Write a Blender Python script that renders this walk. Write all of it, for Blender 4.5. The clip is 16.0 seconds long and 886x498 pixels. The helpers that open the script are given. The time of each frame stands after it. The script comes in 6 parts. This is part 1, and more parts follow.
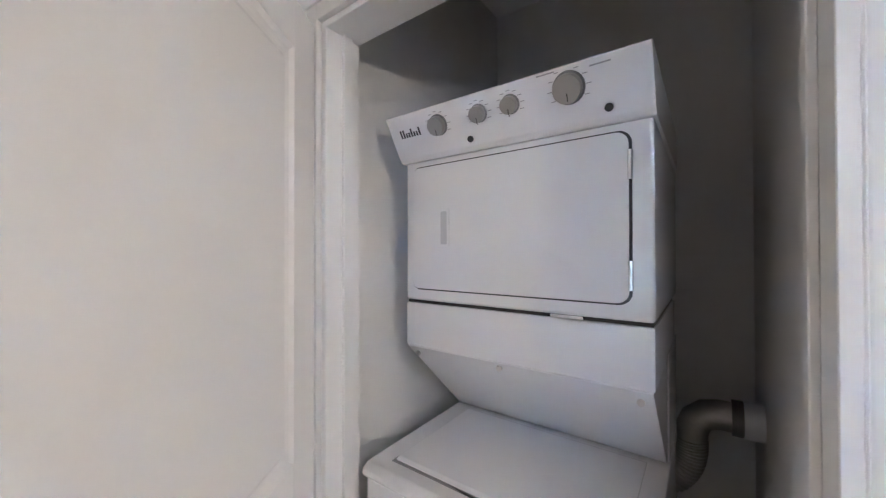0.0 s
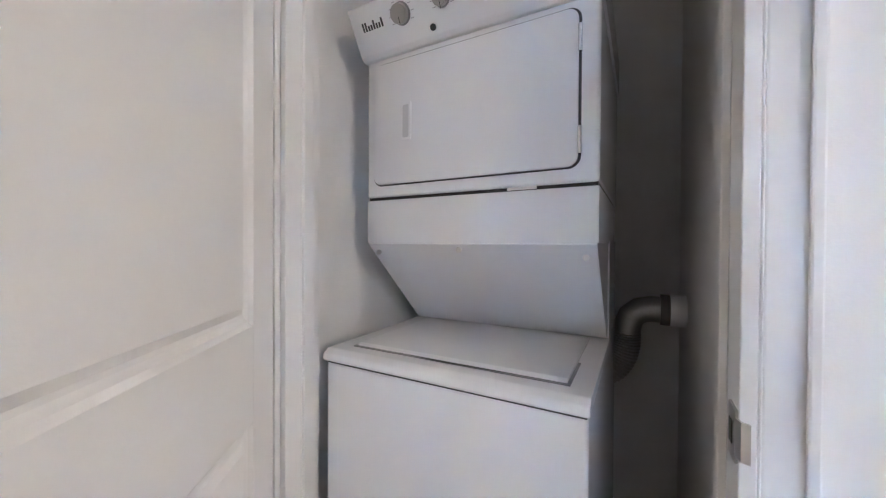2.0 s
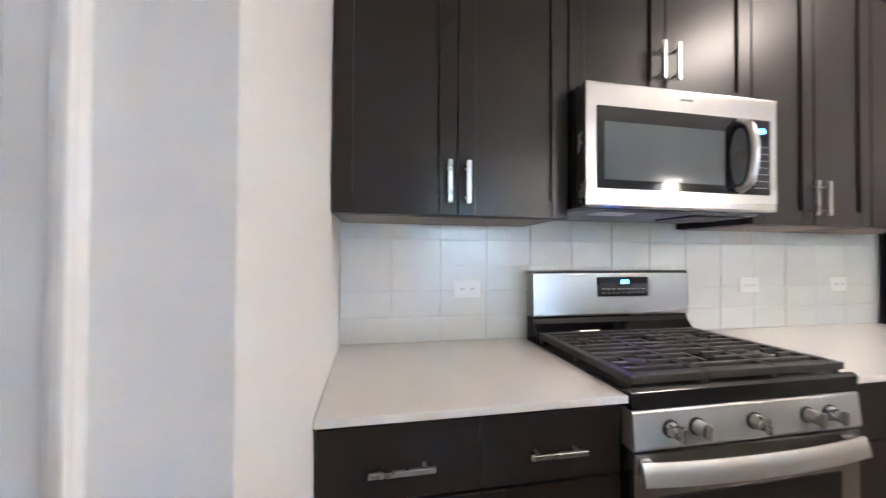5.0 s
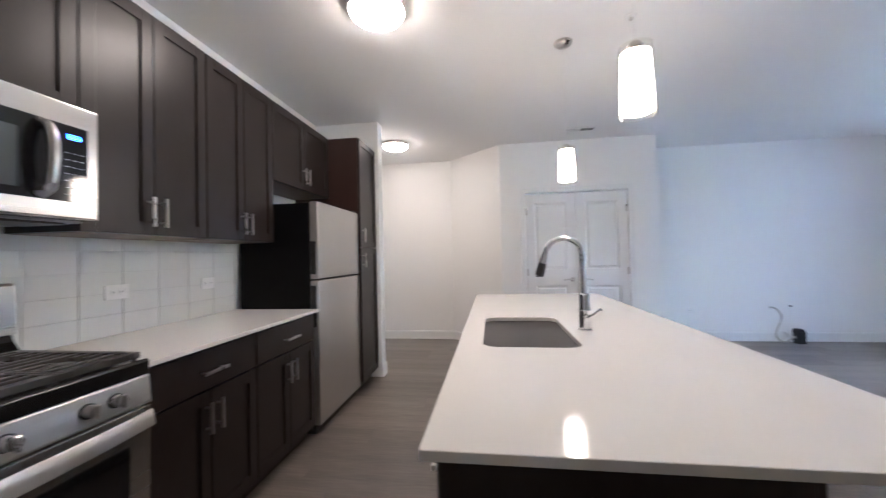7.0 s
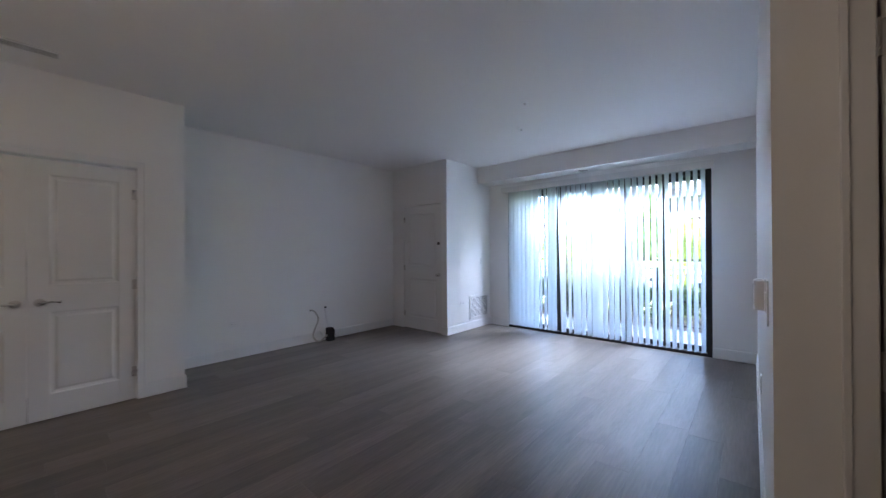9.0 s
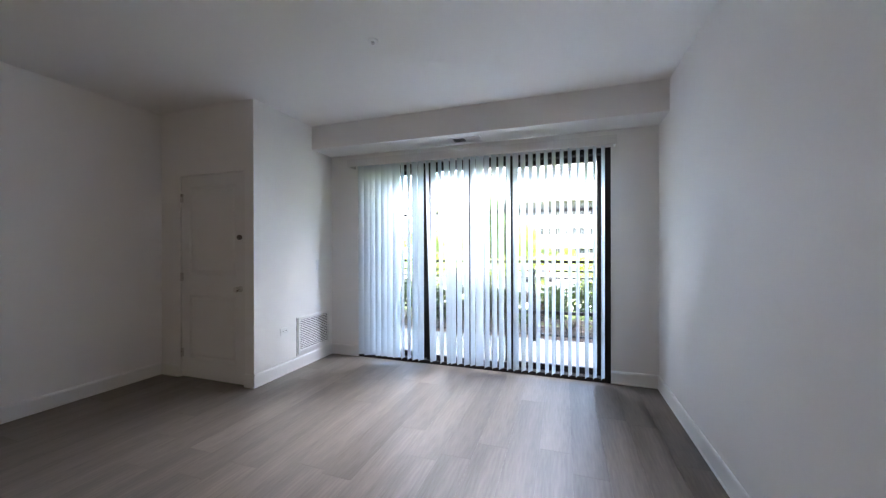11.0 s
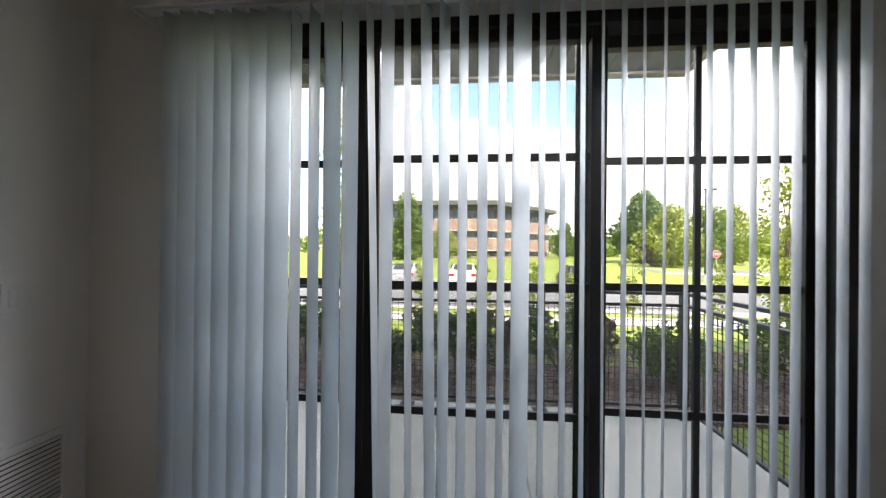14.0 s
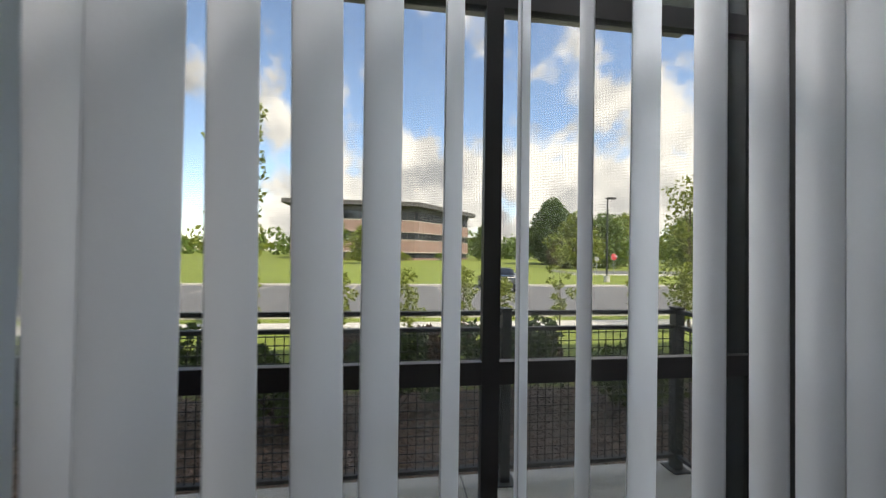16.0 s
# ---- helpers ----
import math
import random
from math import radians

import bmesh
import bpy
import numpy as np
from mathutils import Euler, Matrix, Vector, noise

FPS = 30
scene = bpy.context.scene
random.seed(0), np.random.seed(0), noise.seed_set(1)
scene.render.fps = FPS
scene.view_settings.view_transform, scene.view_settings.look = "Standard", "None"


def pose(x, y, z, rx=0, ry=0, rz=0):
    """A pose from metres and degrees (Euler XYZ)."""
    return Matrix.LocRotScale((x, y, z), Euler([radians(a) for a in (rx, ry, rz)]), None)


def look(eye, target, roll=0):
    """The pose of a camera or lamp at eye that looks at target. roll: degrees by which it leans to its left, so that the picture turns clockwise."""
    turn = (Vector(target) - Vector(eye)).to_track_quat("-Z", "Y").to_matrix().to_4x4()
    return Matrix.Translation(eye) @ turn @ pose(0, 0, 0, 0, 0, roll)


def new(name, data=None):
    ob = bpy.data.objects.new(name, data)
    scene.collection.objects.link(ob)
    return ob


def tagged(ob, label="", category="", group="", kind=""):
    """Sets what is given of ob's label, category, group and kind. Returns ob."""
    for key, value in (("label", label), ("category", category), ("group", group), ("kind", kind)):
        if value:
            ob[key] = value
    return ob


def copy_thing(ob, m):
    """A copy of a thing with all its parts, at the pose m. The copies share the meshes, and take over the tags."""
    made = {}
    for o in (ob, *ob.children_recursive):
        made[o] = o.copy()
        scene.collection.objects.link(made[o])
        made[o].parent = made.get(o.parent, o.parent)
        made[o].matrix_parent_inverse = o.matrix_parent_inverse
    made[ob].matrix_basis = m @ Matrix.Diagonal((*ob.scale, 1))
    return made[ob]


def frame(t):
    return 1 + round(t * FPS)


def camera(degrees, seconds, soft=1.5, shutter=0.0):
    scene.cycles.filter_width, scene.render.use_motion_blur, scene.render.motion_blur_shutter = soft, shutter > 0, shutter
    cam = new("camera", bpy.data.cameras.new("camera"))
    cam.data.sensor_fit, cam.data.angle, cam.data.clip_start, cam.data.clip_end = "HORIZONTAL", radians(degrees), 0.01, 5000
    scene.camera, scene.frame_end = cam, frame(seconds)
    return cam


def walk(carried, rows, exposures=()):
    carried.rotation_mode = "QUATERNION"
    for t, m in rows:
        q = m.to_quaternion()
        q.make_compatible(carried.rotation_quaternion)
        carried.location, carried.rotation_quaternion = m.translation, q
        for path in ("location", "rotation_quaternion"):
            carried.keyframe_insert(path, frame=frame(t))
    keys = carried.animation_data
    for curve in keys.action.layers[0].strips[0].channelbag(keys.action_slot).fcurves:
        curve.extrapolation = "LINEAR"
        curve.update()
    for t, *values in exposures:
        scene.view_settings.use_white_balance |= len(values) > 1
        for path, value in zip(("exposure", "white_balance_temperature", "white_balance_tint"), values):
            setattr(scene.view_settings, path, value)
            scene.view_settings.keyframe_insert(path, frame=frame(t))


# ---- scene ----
cam = camera(102.3, 16.0, soft=1.2, shutter=0.25)
# the walk: seconds, eye, target, roll
PATH = [
    (0, (1.663, -0.305, 1.525), (0.051, -1.487, 1.541), -0.1),
    (0.5, (1.638, -0.307, 1.528), (-0.075, -1.339, 1.537), -0.1),
    (1, (1.655, -0.324, 1.381), (-0.08, -1.318, 1.374), 0.1),
    (1.5, (1.678, -0.314, 1.284), (-0.062, -1.299, 1.264), 0.2),
    (2, (1.699, -0.307, 1.234), (-0.053, -1.271, 1.214), 0.3),
    (2.5, (1.696, -0.304, 1.242), (-0.063, -1.257, 1.228), 0.3),
    (3, (1.69, -0.277, 1.26), (-0.072, -1.223, 1.249), 0.3),
    (3.2, (1.68, -0.262, 1.283), (-0.084, -1.205, 1.255), 0.4),
    (5.3, (1.455, 0.166, 1.271), (-0.389, 0.936, 1.325), -0.1),
    (5.5, (1.47, 0.183, 1.258), (-0.247, 1.206, 1.327), -0.5),
    (6, (1.555, 0.246, 1.271), (0.263, 1.772, 1.334), -1.0),
    (6.5, (1.684, 0.304, 1.266), (0.892, 2.14, 1.316), -1.1),
    (7, (1.889, 0.405, 1.268), (1.619, 2.386, 1.309), -1.4),
    (7.5, (2.124, 0.464, 1.317), (2.483, 2.432, 1.328), -0.6),
    (8, (2.39, 0.658, 1.303), (3.275, 2.452, 1.308), -0.2),
    (8.2, (2.479, 0.772, 1.309), (3.543, 2.466, 1.32), -0.2),
    (8.5, (2.648, 0.865, 1.337), (3.934, 2.397, 1.346), -0.2),
    (9, (3.002, 1.025, 1.319), (4.513, 2.335, 1.327), -0.3),
    (9.5, (3.41, 1.169, 1.323), (5.074, 2.277, 1.335), -0.3),
    (10, (3.804, 1.342, 1.305), (5.579, 2.263, 1.325), 0.1),
    (10.2, (3.953, 1.442, 1.311), (5.765, 2.288, 1.325), -0.0),
    (12.5, (5.864, 2.36, 1.322), (7.822, 2.771, 1.331), 0.2),
    (13, (6.238, 2.496, 1.33), (8.217, 2.783, 1.346), 0.1),
    (13.5, (6.615, 2.680, 1.343), (8.603, 2.896, 1.361), 0.2),
    (14, (6.935, 2.856, 1.323), (8.928, 3.026, 1.332), 0.6),
    (14.5, (7.233, 2.941, 1.318), (9.23, 3.047, 1.336), 0.2),
    (15, (7.542, 2.961, 1.313), (9.541, 3.026, 1.335), 0.1),
    (15.5, (7.778, 2.989, 1.323), (9.775, 2.886, 1.357), -0.1),
    (16, (7.95, 2.961, 1.344), (9.931, 2.689, 1.369), 0.9),
]
EXPOSURES = [(0.0, 7.1, 4950, 15), (3.2, 7.1, 5000, 15), (5.4, 6.65, 5100, 14), (6.0, 6.6, 5100, 14), (6.5, 6.3, 5050, 15), (7.0, 5.9, 5000, 16), (7.5, 5.5, 5050, 17), (8.0, 4.85, 5250, 18), (8.5, 4.2, 5400, 20), (9.0, 4.3, 5600, 20), (9.5, 4.4, 5850, 19), (10.0, 4.4, 6150, 20), (12.5, 3.35, 6900, 20), (13.0, 3.1, 7200, 19), (13.5, 2.8, 7400, 19), (14.0, 2.3, 7500, 20), (15.0, 1.6, 7500, 20), (16.0, 1.3, 7600, 19)]
walk(cam, [(t, look(eye, target, roll)) for t, eye, target, roll in PATH], exposures=EXPOSURES)

# ---------------------------------------------------------------- light
SUN_ELEV, SUN_AZ = 52.0, 215.0     # degrees; azimuth counted from +x towards +y
world = bpy.data.worlds.new("sky")
scene.world = world
world.use_nodes = True
wn, wl = world.node_tree.nodes, world.node_tree.links
wn.clear()
w_out, w_bg = wn.new("ShaderNodeOutputWorld"), wn.new("ShaderNodeBackground")
w_sky, w_mix = wn.new("ShaderNodeTexSky"), wn.new("ShaderNodeMix")
w_noise, w_ramp = wn.new("ShaderNodeTexNoise"), wn.new("ShaderNodeValToRGB")
w_noise2, w_ramp2 = wn.new("ShaderNodeTexNoise"), wn.new("ShaderNodeValToRGB")
w_sky.sky_type, w_sky.sun_disc = "NISHITA", False
w_sky.sun_elevation, w_sky.sun_rotation = radians(SUN_ELEV), radians(90 - SUN_AZ)
w_sky.dust_density, w_sky.ozone_density = 0.2, 3.5
w_noise.inputs["Scale"].default_value, w_noise.inputs["Detail"].default_value = 3.1, 12
w_noise.inputs["Roughness"].default_value, w_noise.inputs["Distortion"].default_value = 0.58, 0.15
w_ramp.color_ramp.elements[0].position, w_ramp.color_ramp.elements[1].position = 0.465, 0.525
w_noise2.inputs["Scale"].default_value, w_noise2.inputs["Detail"].default_value = 7.5, 8
w_ramp2.color_ramp.elements[0].position, w_ramp2.color_ramp.elements[1].position = 0.36, 0.58
w_ramp2.color_ramp.elements[0].color = (1.9, 2.0, 2.2, 1)
w_ramp2.color_ramp.elements[1].color = (4.6, 4.6, 4.6, 1)
w_mix.data_type = "RGBA"
wl.new(w_noise.outputs["Fac"], w_ramp.inputs["Fac"])
wl.new(w_noise2.outputs["Fac"], w_ramp2.inputs["Fac"])
wl.new(w_ramp.outputs["Color"], w_mix.inputs["Factor"])
wl.new(w_sky.outputs["Color"], w_mix.inputs["A"])
wl.new(w_ramp2.outputs["Color"], w_mix.inputs["B"])
wl.new(w_mix.outputs["Result"], w_bg.inputs["Color"])
wl.new(w_bg.outputs["Background"], w_out.inputs["Surface"])
w_bg.inputs["Strength"].default_value = 0.15

sun = new("sun", bpy.data.lights.new("sun", "SUN"))
sun.data.energy, sun.data.angle, sun.data.color = 3.2, radians(0.53), (1.0, 0.955, 0.89)
_a, _e = radians(SUN_AZ), radians(SUN_ELEV)
sun.matrix_world = look((math.cos(_a) * math.cos(_e) * 60, math.sin(_a) * math.cos(_e) * 60, math.sin(_e) * 60), (0, 0, 0))

# added lamp under the balcony above, standing in for sky light by the opening
sky_fill = new("window_daylight", bpy.data.lights.new("window_daylight", "AREA"))
sky_fill.data.shape, sky_fill.data.size, sky_fill.data.size_y, sky_fill.data.energy, sky_fill.data.color = "RECTANGLE", 1.6, 0.45, 19.0, (0.90, 0.95, 1.0)
sky_fill.data.spread = radians(80)
sky_fill.matrix_world = look((8.90, 2.55, 2.68), (8.12, 2.62, 1.88))

PENDANT_POWER, DOME_POWER = 1.45, 1.25

# ---------------------------------------------------------------- materials
def mat(name, color, rough=0.5, metal=0.0, var=0.06, scale=3.0, stretch=(1, 1, 1), grain=0.0, gscale=60.0,
        bump=0.0, bscale=200.0, spec=0.5, island=0.0, obj_rand=0.0, coat=0.0, emit=None, power=0.0, trans=0.0):
    """Procedural surface: base colour with variation at two scales, fine relief and uneven gloss."""
    m = bpy.data.materials.new(name)
    m.use_nodes = True
    n, l = m.node_tree.nodes, m.node_tree.links
    b = n["Principled BSDF"]
    b.inputs["Roughness"].default_value, b.inputs["Metallic"].default_value = rough, metal
    b.inputs["Specular IOR Level"].default_value = spec
    b.inputs["Coat Weight"].default_value = coat
    b.inputs["Transmission Weight"].default_value = trans
    tc, mp = n.new("ShaderNodeTexCoord"), n.new("ShaderNodeMapping")
    l.new(tc.outputs["Object"], mp.inputs["Vector"])
    mp.inputs["Scale"].default_value = stretch
    big, fine = n.new("ShaderNodeTexNoise"), n.new("ShaderNodeTexNoise")
    big.inputs["Scale"].default_value, big.inputs["Detail"].default_value = scale, 4
    fine.inputs["Scale"].default_value, fine.inputs["Detail"].default_value = gscale, 5
    l.new(mp.outputs["Vector"], big.inputs["Vector"])
    l.new(mp.outputs["Vector"], fine.inputs["Vector"])
    add = n.new("ShaderNodeMath"); add.operation = "MULTIPLY_ADD"
    l.new(big.outputs["Fac"], add.inputs[0]); add.inputs[1].default_value = 2 * var; add.inputs[2].default_value = 1 - var
    add2 = n.new("ShaderNodeMath"); add2.operation = "MULTIPLY_ADD"
    l.new(fine.outputs["Fac"], add2.inputs[0]); add2.inputs[1].default_value = 2 * grain; add2.inputs[2].default_value = -grain
    s = n.new("ShaderNodeMath"); s.operation = "ADD"
    l.new(add.outputs[0], s.inputs[0]); l.new(add2.outputs[0], s.inputs[1])
    last = s.outputs[0]
    if obj_rand or island:
        if obj_rand:
            src = n.new("ShaderNodeObjectInfo").outputs["Random"]
        else:
            src = n.new("ShaderNodeNewGeometry").outputs["Random Per Island"]
        amount = obj_rand or island
        r = n.new("ShaderNodeMath"); r.operation = "MULTIPLY_ADD"
        l.new(src, r.inputs[0]); r.inputs[1].default_value = 2 * amount; r.inputs[2].default_value = 1 - amount
        k = n.new("ShaderNodeMath"); k.operation = "MULTIPLY"
        l.new(last, k.inputs[0]); l.new(r.outputs[0], k.inputs[1])
        last = k.outputs[0]
    hsv = n.new("ShaderNodeHueSaturation")
    hsv.inputs["Color"].default_value = (*color, 1)
    l.new(last, hsv.inputs["Value"])
    l.new(hsv.outputs["Color"], b.inputs["Base Color"])
    rr = n.new("ShaderNodeMath"); rr.operation = "MULTIPLY_ADD"
    l.new(big.outputs["Fac"], rr.inputs[0]); rr.inputs[1].default_value = rough * 0.3; rr.inputs[2].default_value = rough * 0.85
    l.new(rr.outputs[0], b.inputs["Roughness"])
    if bump:
        bt, bp = n.new("ShaderNodeTexNoise"), n.new("ShaderNodeBump")
        bt.inputs["Scale"].default_value, bt.inputs["Detail"].default_value = bscale, 3
        l.new(mp.outputs["Vector"], bt.inputs["Vector"])
        l.new(bt.outputs["Fac"], bp.inputs["Height"])
        bp.inputs["Strength"].default_value, bp.inputs["Distance"].default_value = bump, 0.002
        l.new(bp.outputs["Normal"], b.inputs["Normal"])
    if emit:
        b.inputs["Emission Color"].default_value = (*emit, 1)
        b.inputs["Emission Strength"].default_value = power
    return m


def translucent(name, color, through_color, share, rough=0.6):
    m = mat(name, color, rough, var=0.04, scale=2.0, grain=0.03, gscale=150, bump=0.15, bscale=350, spec=0.3)
    n, l = m.node_tree.nodes, m.node_tree.links
    t, x = n.new("ShaderNodeBsdfTranslucent"), n.new("ShaderNodeMixShader")
    t.inputs["Color"].default_value = (*through_color, 1)
    x.inputs["Fac"].default_value = share
    l.new(n["Principled BSDF"].outputs["BSDF"], x.inputs[1]); l.new(t.outputs["BSDF"], x.inputs[2])
    l.new(x.outputs["Shader"], n["Material Output"].inputs["Surface"])
    return m


def clear_glass(name, tint=(0.93, 0.97, 0.95), ior=1.4):
    m = bpy.data.materials.new(name)
    m.use_nodes = True
    n, l = m.node_tree.nodes, m.node_tree.links
    n.remove(n["Principled BSDF"])
    t, g, x = n.new("ShaderNodeBsdfTransparent"), n.new("ShaderNodeBsdfGlossy"), n.new("ShaderNodeMixShader")
    lw, pw, sc = n.new("ShaderNodeLayerWeight"), n.new("ShaderNodeMath"), n.new("ShaderNodeMath")
    t.inputs["Color"].default_value = (*tint, 1)
    g.inputs["Roughness"].default_value = 0.02
    lw.inputs["Blend"].default_value = 0.5
    pw.operation, pw.inputs[1].default_value = "POWER", 4.0
    sc.operation, sc.inputs[1].default_value, sc.inputs[2].default_value = "MULTIPLY_ADD", 0.6, ((ior - 1) / (ior + 1)) ** 2
    l.new(lw.outputs["Facing"], pw.inputs[0]); l.new(pw.outputs[0], sc.inputs[0]); l.new(sc.outputs[0], x.inputs["Fac"]); l.new(t.outputs["BSDF"], x.inputs[1]); l.new(g.outputs["BSDF"], x.inputs[2])
    l.new(x.outputs["Shader"], n["Material Output"].inputs["Surface"])
    return m


def screen_mesh(name, pitch, wire, color):
    """Woven insect screen: dark threads, open between."""
    m = bpy.data.materials.new(name)
    m.use_nodes = True
    n, l = m.node_tree.nodes, m.node_tree.links
    b = n["Principled BSDF"]
    b.inputs["Base Color"].default_value, b.inputs["Roughness"].default_value = (*color, 1), 0.6
    tc, sp = n.new("ShaderNodeTexCoord"), n.new("ShaderNodeSeparateXYZ")
    l.new(tc.outputs["Object"], sp.inputs["Vector"])
    marks = []
    for axis in ("Y", "Z"):
        d, fr, lt = n.new("ShaderNodeMath"), n.new("ShaderNodeMath"), n.new("ShaderNodeMath")
        d.operation, fr.operation, lt.operation = "DIVIDE", "FRACT", "LESS_THAN"
        d.inputs[1].default_value, lt.inputs[1].default_value = pitch, wire / pitch
        l.new(sp.outputs[axis], d.inputs[0]); l.new(d.outputs[0], fr.inputs[0]); l.new(fr.outputs[0], lt.inputs[0])
        marks.append(lt)
    mx = n.new("ShaderNodeMath"); mx.operation = "MAXIMUM"
    l.new(marks[0].outputs[0], mx.inputs[0]); l.new(marks[1].outputs[0], mx.inputs[1])
    soft = n.new("ShaderNodeMath"); soft.operation = "MULTIPLY_ADD"
    soft.inputs[1].default_value, soft.inputs[2].default_value = 0.30, 0.06
    l.new(mx.outputs[0], soft.inputs[0])
    t, x = n.new("ShaderNodeBsdfTransparent"), n.new("ShaderNodeMixShader")
    l.new(soft.outputs[0], x.inputs["Fac"]); l.new(t.outputs["BSDF"], x.inputs[1]); l.new(b.outputs["BSDF"], x.inputs[2])
    l.new(x.outputs["Shader"], n["Material Output"].inputs["Surface"])
    return m


WALL = mat("wall_paint", (0.83, 0.825, 0.81), 0.62, var=0.012, scale=0.9, grain=0.012, gscale=90, bump=0.10, bscale=260, spec=0.3)
CEIL = mat("ceiling_paint", (0.84, 0.835, 0.82), 0.8, var=0.012, scale=0.7, grain=0.012, gscale=120, bump=0.14, bscale=320, spec=0.2)
WALLV = mat("valance_vinyl", (0.74, 0.735, 0.72), 0.5, var=0.015, scale=3)
TRIM = mat("trim_paint", (0.80, 0.80, 0.79), 0.38, var=0.015, scale=2, grain=0.01, gscale=70, bump=0.04, bscale=180)
DOORP = mat("door_paint", (0.78, 0.775, 0.76), 0.42, var=0.02, scale=2.5, grain=0.012, gscale=90, bump=0.08, bscale=240)
ESPRESSO = mat("dark_stained_wood", (0.0135, 0.0092, 0.0082), 0.34, var=0.20, scale=3, stretch=(1, 1, 0.12), grain=0.22, gscale=55, bump=0.04, bscale=120, spec=0.42)
CABIN = mat("cabinet_underside", (0.24, 0.20, 0.17), 0.55, var=0.08, scale=4, grain=0.08, gscale=40)
QUARTZ = mat("white_quartz", (0.74, 0.72, 0.69), 0.10, var=0.012, scale=6, grain=0.03, gscale=420, spec=0.36)
STEELP = mat("satin_stainless", (0.54, 0.53, 0.515), 0.42, metal=0.85, var=0.04, scale=5, stretch=(1, 0.05, 1), grain=0.05, gscale=160, bump=0.04, bscale=400)
# near-black fill for appliance seams, the shade inside them put into the colour
GAPD = mat("shadow_gap", (0.05, 0.05, 0.055), 0.6, var=0.05)
STEEL = mat("brushed_stainless", (0.53, 0.52, 0.505), 0.27, metal=1.0, var=0.05, scale=5, stretch=(1, 0.05, 1), grain=0.06, gscale=160, bump=0.05, bscale=400)
STEELV = mat("fridge_stainless", (0.50, 0.485, 0.465), 0.36, metal=0.85, var=0.05, scale=4, stretch=(1, 1, 0.05), grain=0.06, gscale=150, bump=0.05, bscale=400)
NICKEL = mat("brushed_nickel", (0.60, 0.58, 0.56), 0.28, metal=1.0, var=0.05, scale=20, grain=0.04, gscale=200)
CHROME = mat("chrome", (0.75, 0.76, 0.78), 0.07, metal=1.0, var=0.02, scale=10)
BLACKG = mat("black_glass", (0.008, 0.008, 0.009), 0.06, var=0.05, scale=3, spec=0.6)
MWGLASS = mat("microwave_window", (0.10, 0.11, 0.115), 0.10, var=0.05, scale=3, grain=0.08, gscale=900, spec=0.6)
BLACKP = mat("black_enamel", (0.012, 0.012, 0.012), 0.22, var=0.1, scale=6, grain=0.05, gscale=200)
IRON = mat("cast_iron", (0.045, 0.042, 0.040), 0.42, var=0.15, scale=15, grain=0.2, gscale=180, bump=0.35, bscale=500)
APPL_BLK = mat("fridge_side_black", (0.0035, 0.0035, 0.0038), 0.42, spec=0.16, var=0.08, scale=8, bump=0.12, bscale=700)
ENAMEL = mat("white_enamel", (0.80, 0.80, 0.815), 0.24, var=0.012, scale=2.5, grain=0.006, gscale=150, bump=0.015, bscale=260)
GREYP = mat("grey_plastic", (0.22, 0.22, 0.23), 0.5, var=0.05, scale=10)
DARKP = mat("dark_plastic", (0.018, 0.018, 0.02), 0.45, var=0.08, scale=12)
PRINT = mat("grey_print", (0.36, 0.36, 0.38), 0.5, var=0.03)
LOGO = mat("logo_print", (0.035, 0.035, 0.045), 0.45, var=0.03)
WHITEP = mat("white_plastic", (0.80, 0.80, 0.79), 0.35, var=0.015, scale=12)
LCD = mat("lcd_grey", (0.45, 0.48, 0.48), 0.18, var=0.04, scale=20)
BLUE = mat("blue_digits", (0.02, 0.05, 0.3), 0.3, emit=(0.04, 0.12, 1.0), power=0.8)
FOIL = mat("vent_foil", (0.42, 0.41, 0.39), 0.42, metal=0.85, var=0.14, scale=14, grain=0.1, gscale=120, bump=0.3, bscale=90)
TILE = mat("glazed_tile", (0.72, 0.73, 0.71), 0.14, var=0.02, scale=8, grain=0.008, gscale=90, bump=0.05, bscale=30, obj_rand=0.025)
GROUT = mat("grout", (0.76, 0.76, 0.75), 0.85, var=0.06, scale=20, grain=0.08, gscale=200)
PLANK = mat("vinyl_plank", (0.168, 0.145, 0.126), 0.36, var=0.50, scale=3.2, stretch=(0.28, 3.0, 1), grain=0.34, gscale=24, bump=0.05, bscale=90, spec=0.42, obj_rand=0.17)
GLOW = mat("pendant_glow", (0.95, 0.90, 0.80), 0.5, emit=(1.0, 0.755, 0.50), power=PENDANT_POWER)
DOME = mat("dome_glow", (0.95, 0.90, 0.82), 0.4, emit=(1.0, 0.755, 0.50), power=DOME_POWER)
GLASS = clear_glass("window_glass")
PGLASS = clear_glass("pendant_glass", (0.97, 0.97, 0.95), 1.12)
SCREEN = screen_mesh("insect_screen", 0.0026, 0.0005, (0.08, 0.08, 0.085))
FRAME = mat("black_window_frame", (0.011, 0.011, 0.012), 0.42, var=0.08, scale=6, spec=0.4)
SLAT = translucent("blind_vinyl", (0.76, 0.785, 0.80), (0.78, 0.83, 0.87), 0.62)
RUBBER = mat("black_rubber", (0.02, 0.021, 0.022), 0.6, var=0.1, scale=30)
HOSE = mat("hose_plastic", (0.50, 0.48, 0.44), 0.5, var=0.05, scale=20)
CONC = mat("balcony_concrete", (0.56, 0.54, 0.50), 0.85, var=0.10, scale=1.5, grain=0.08, gscale=120, bump=0.2, bscale=200)
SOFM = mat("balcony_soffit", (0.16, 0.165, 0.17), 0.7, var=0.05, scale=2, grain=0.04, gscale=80)
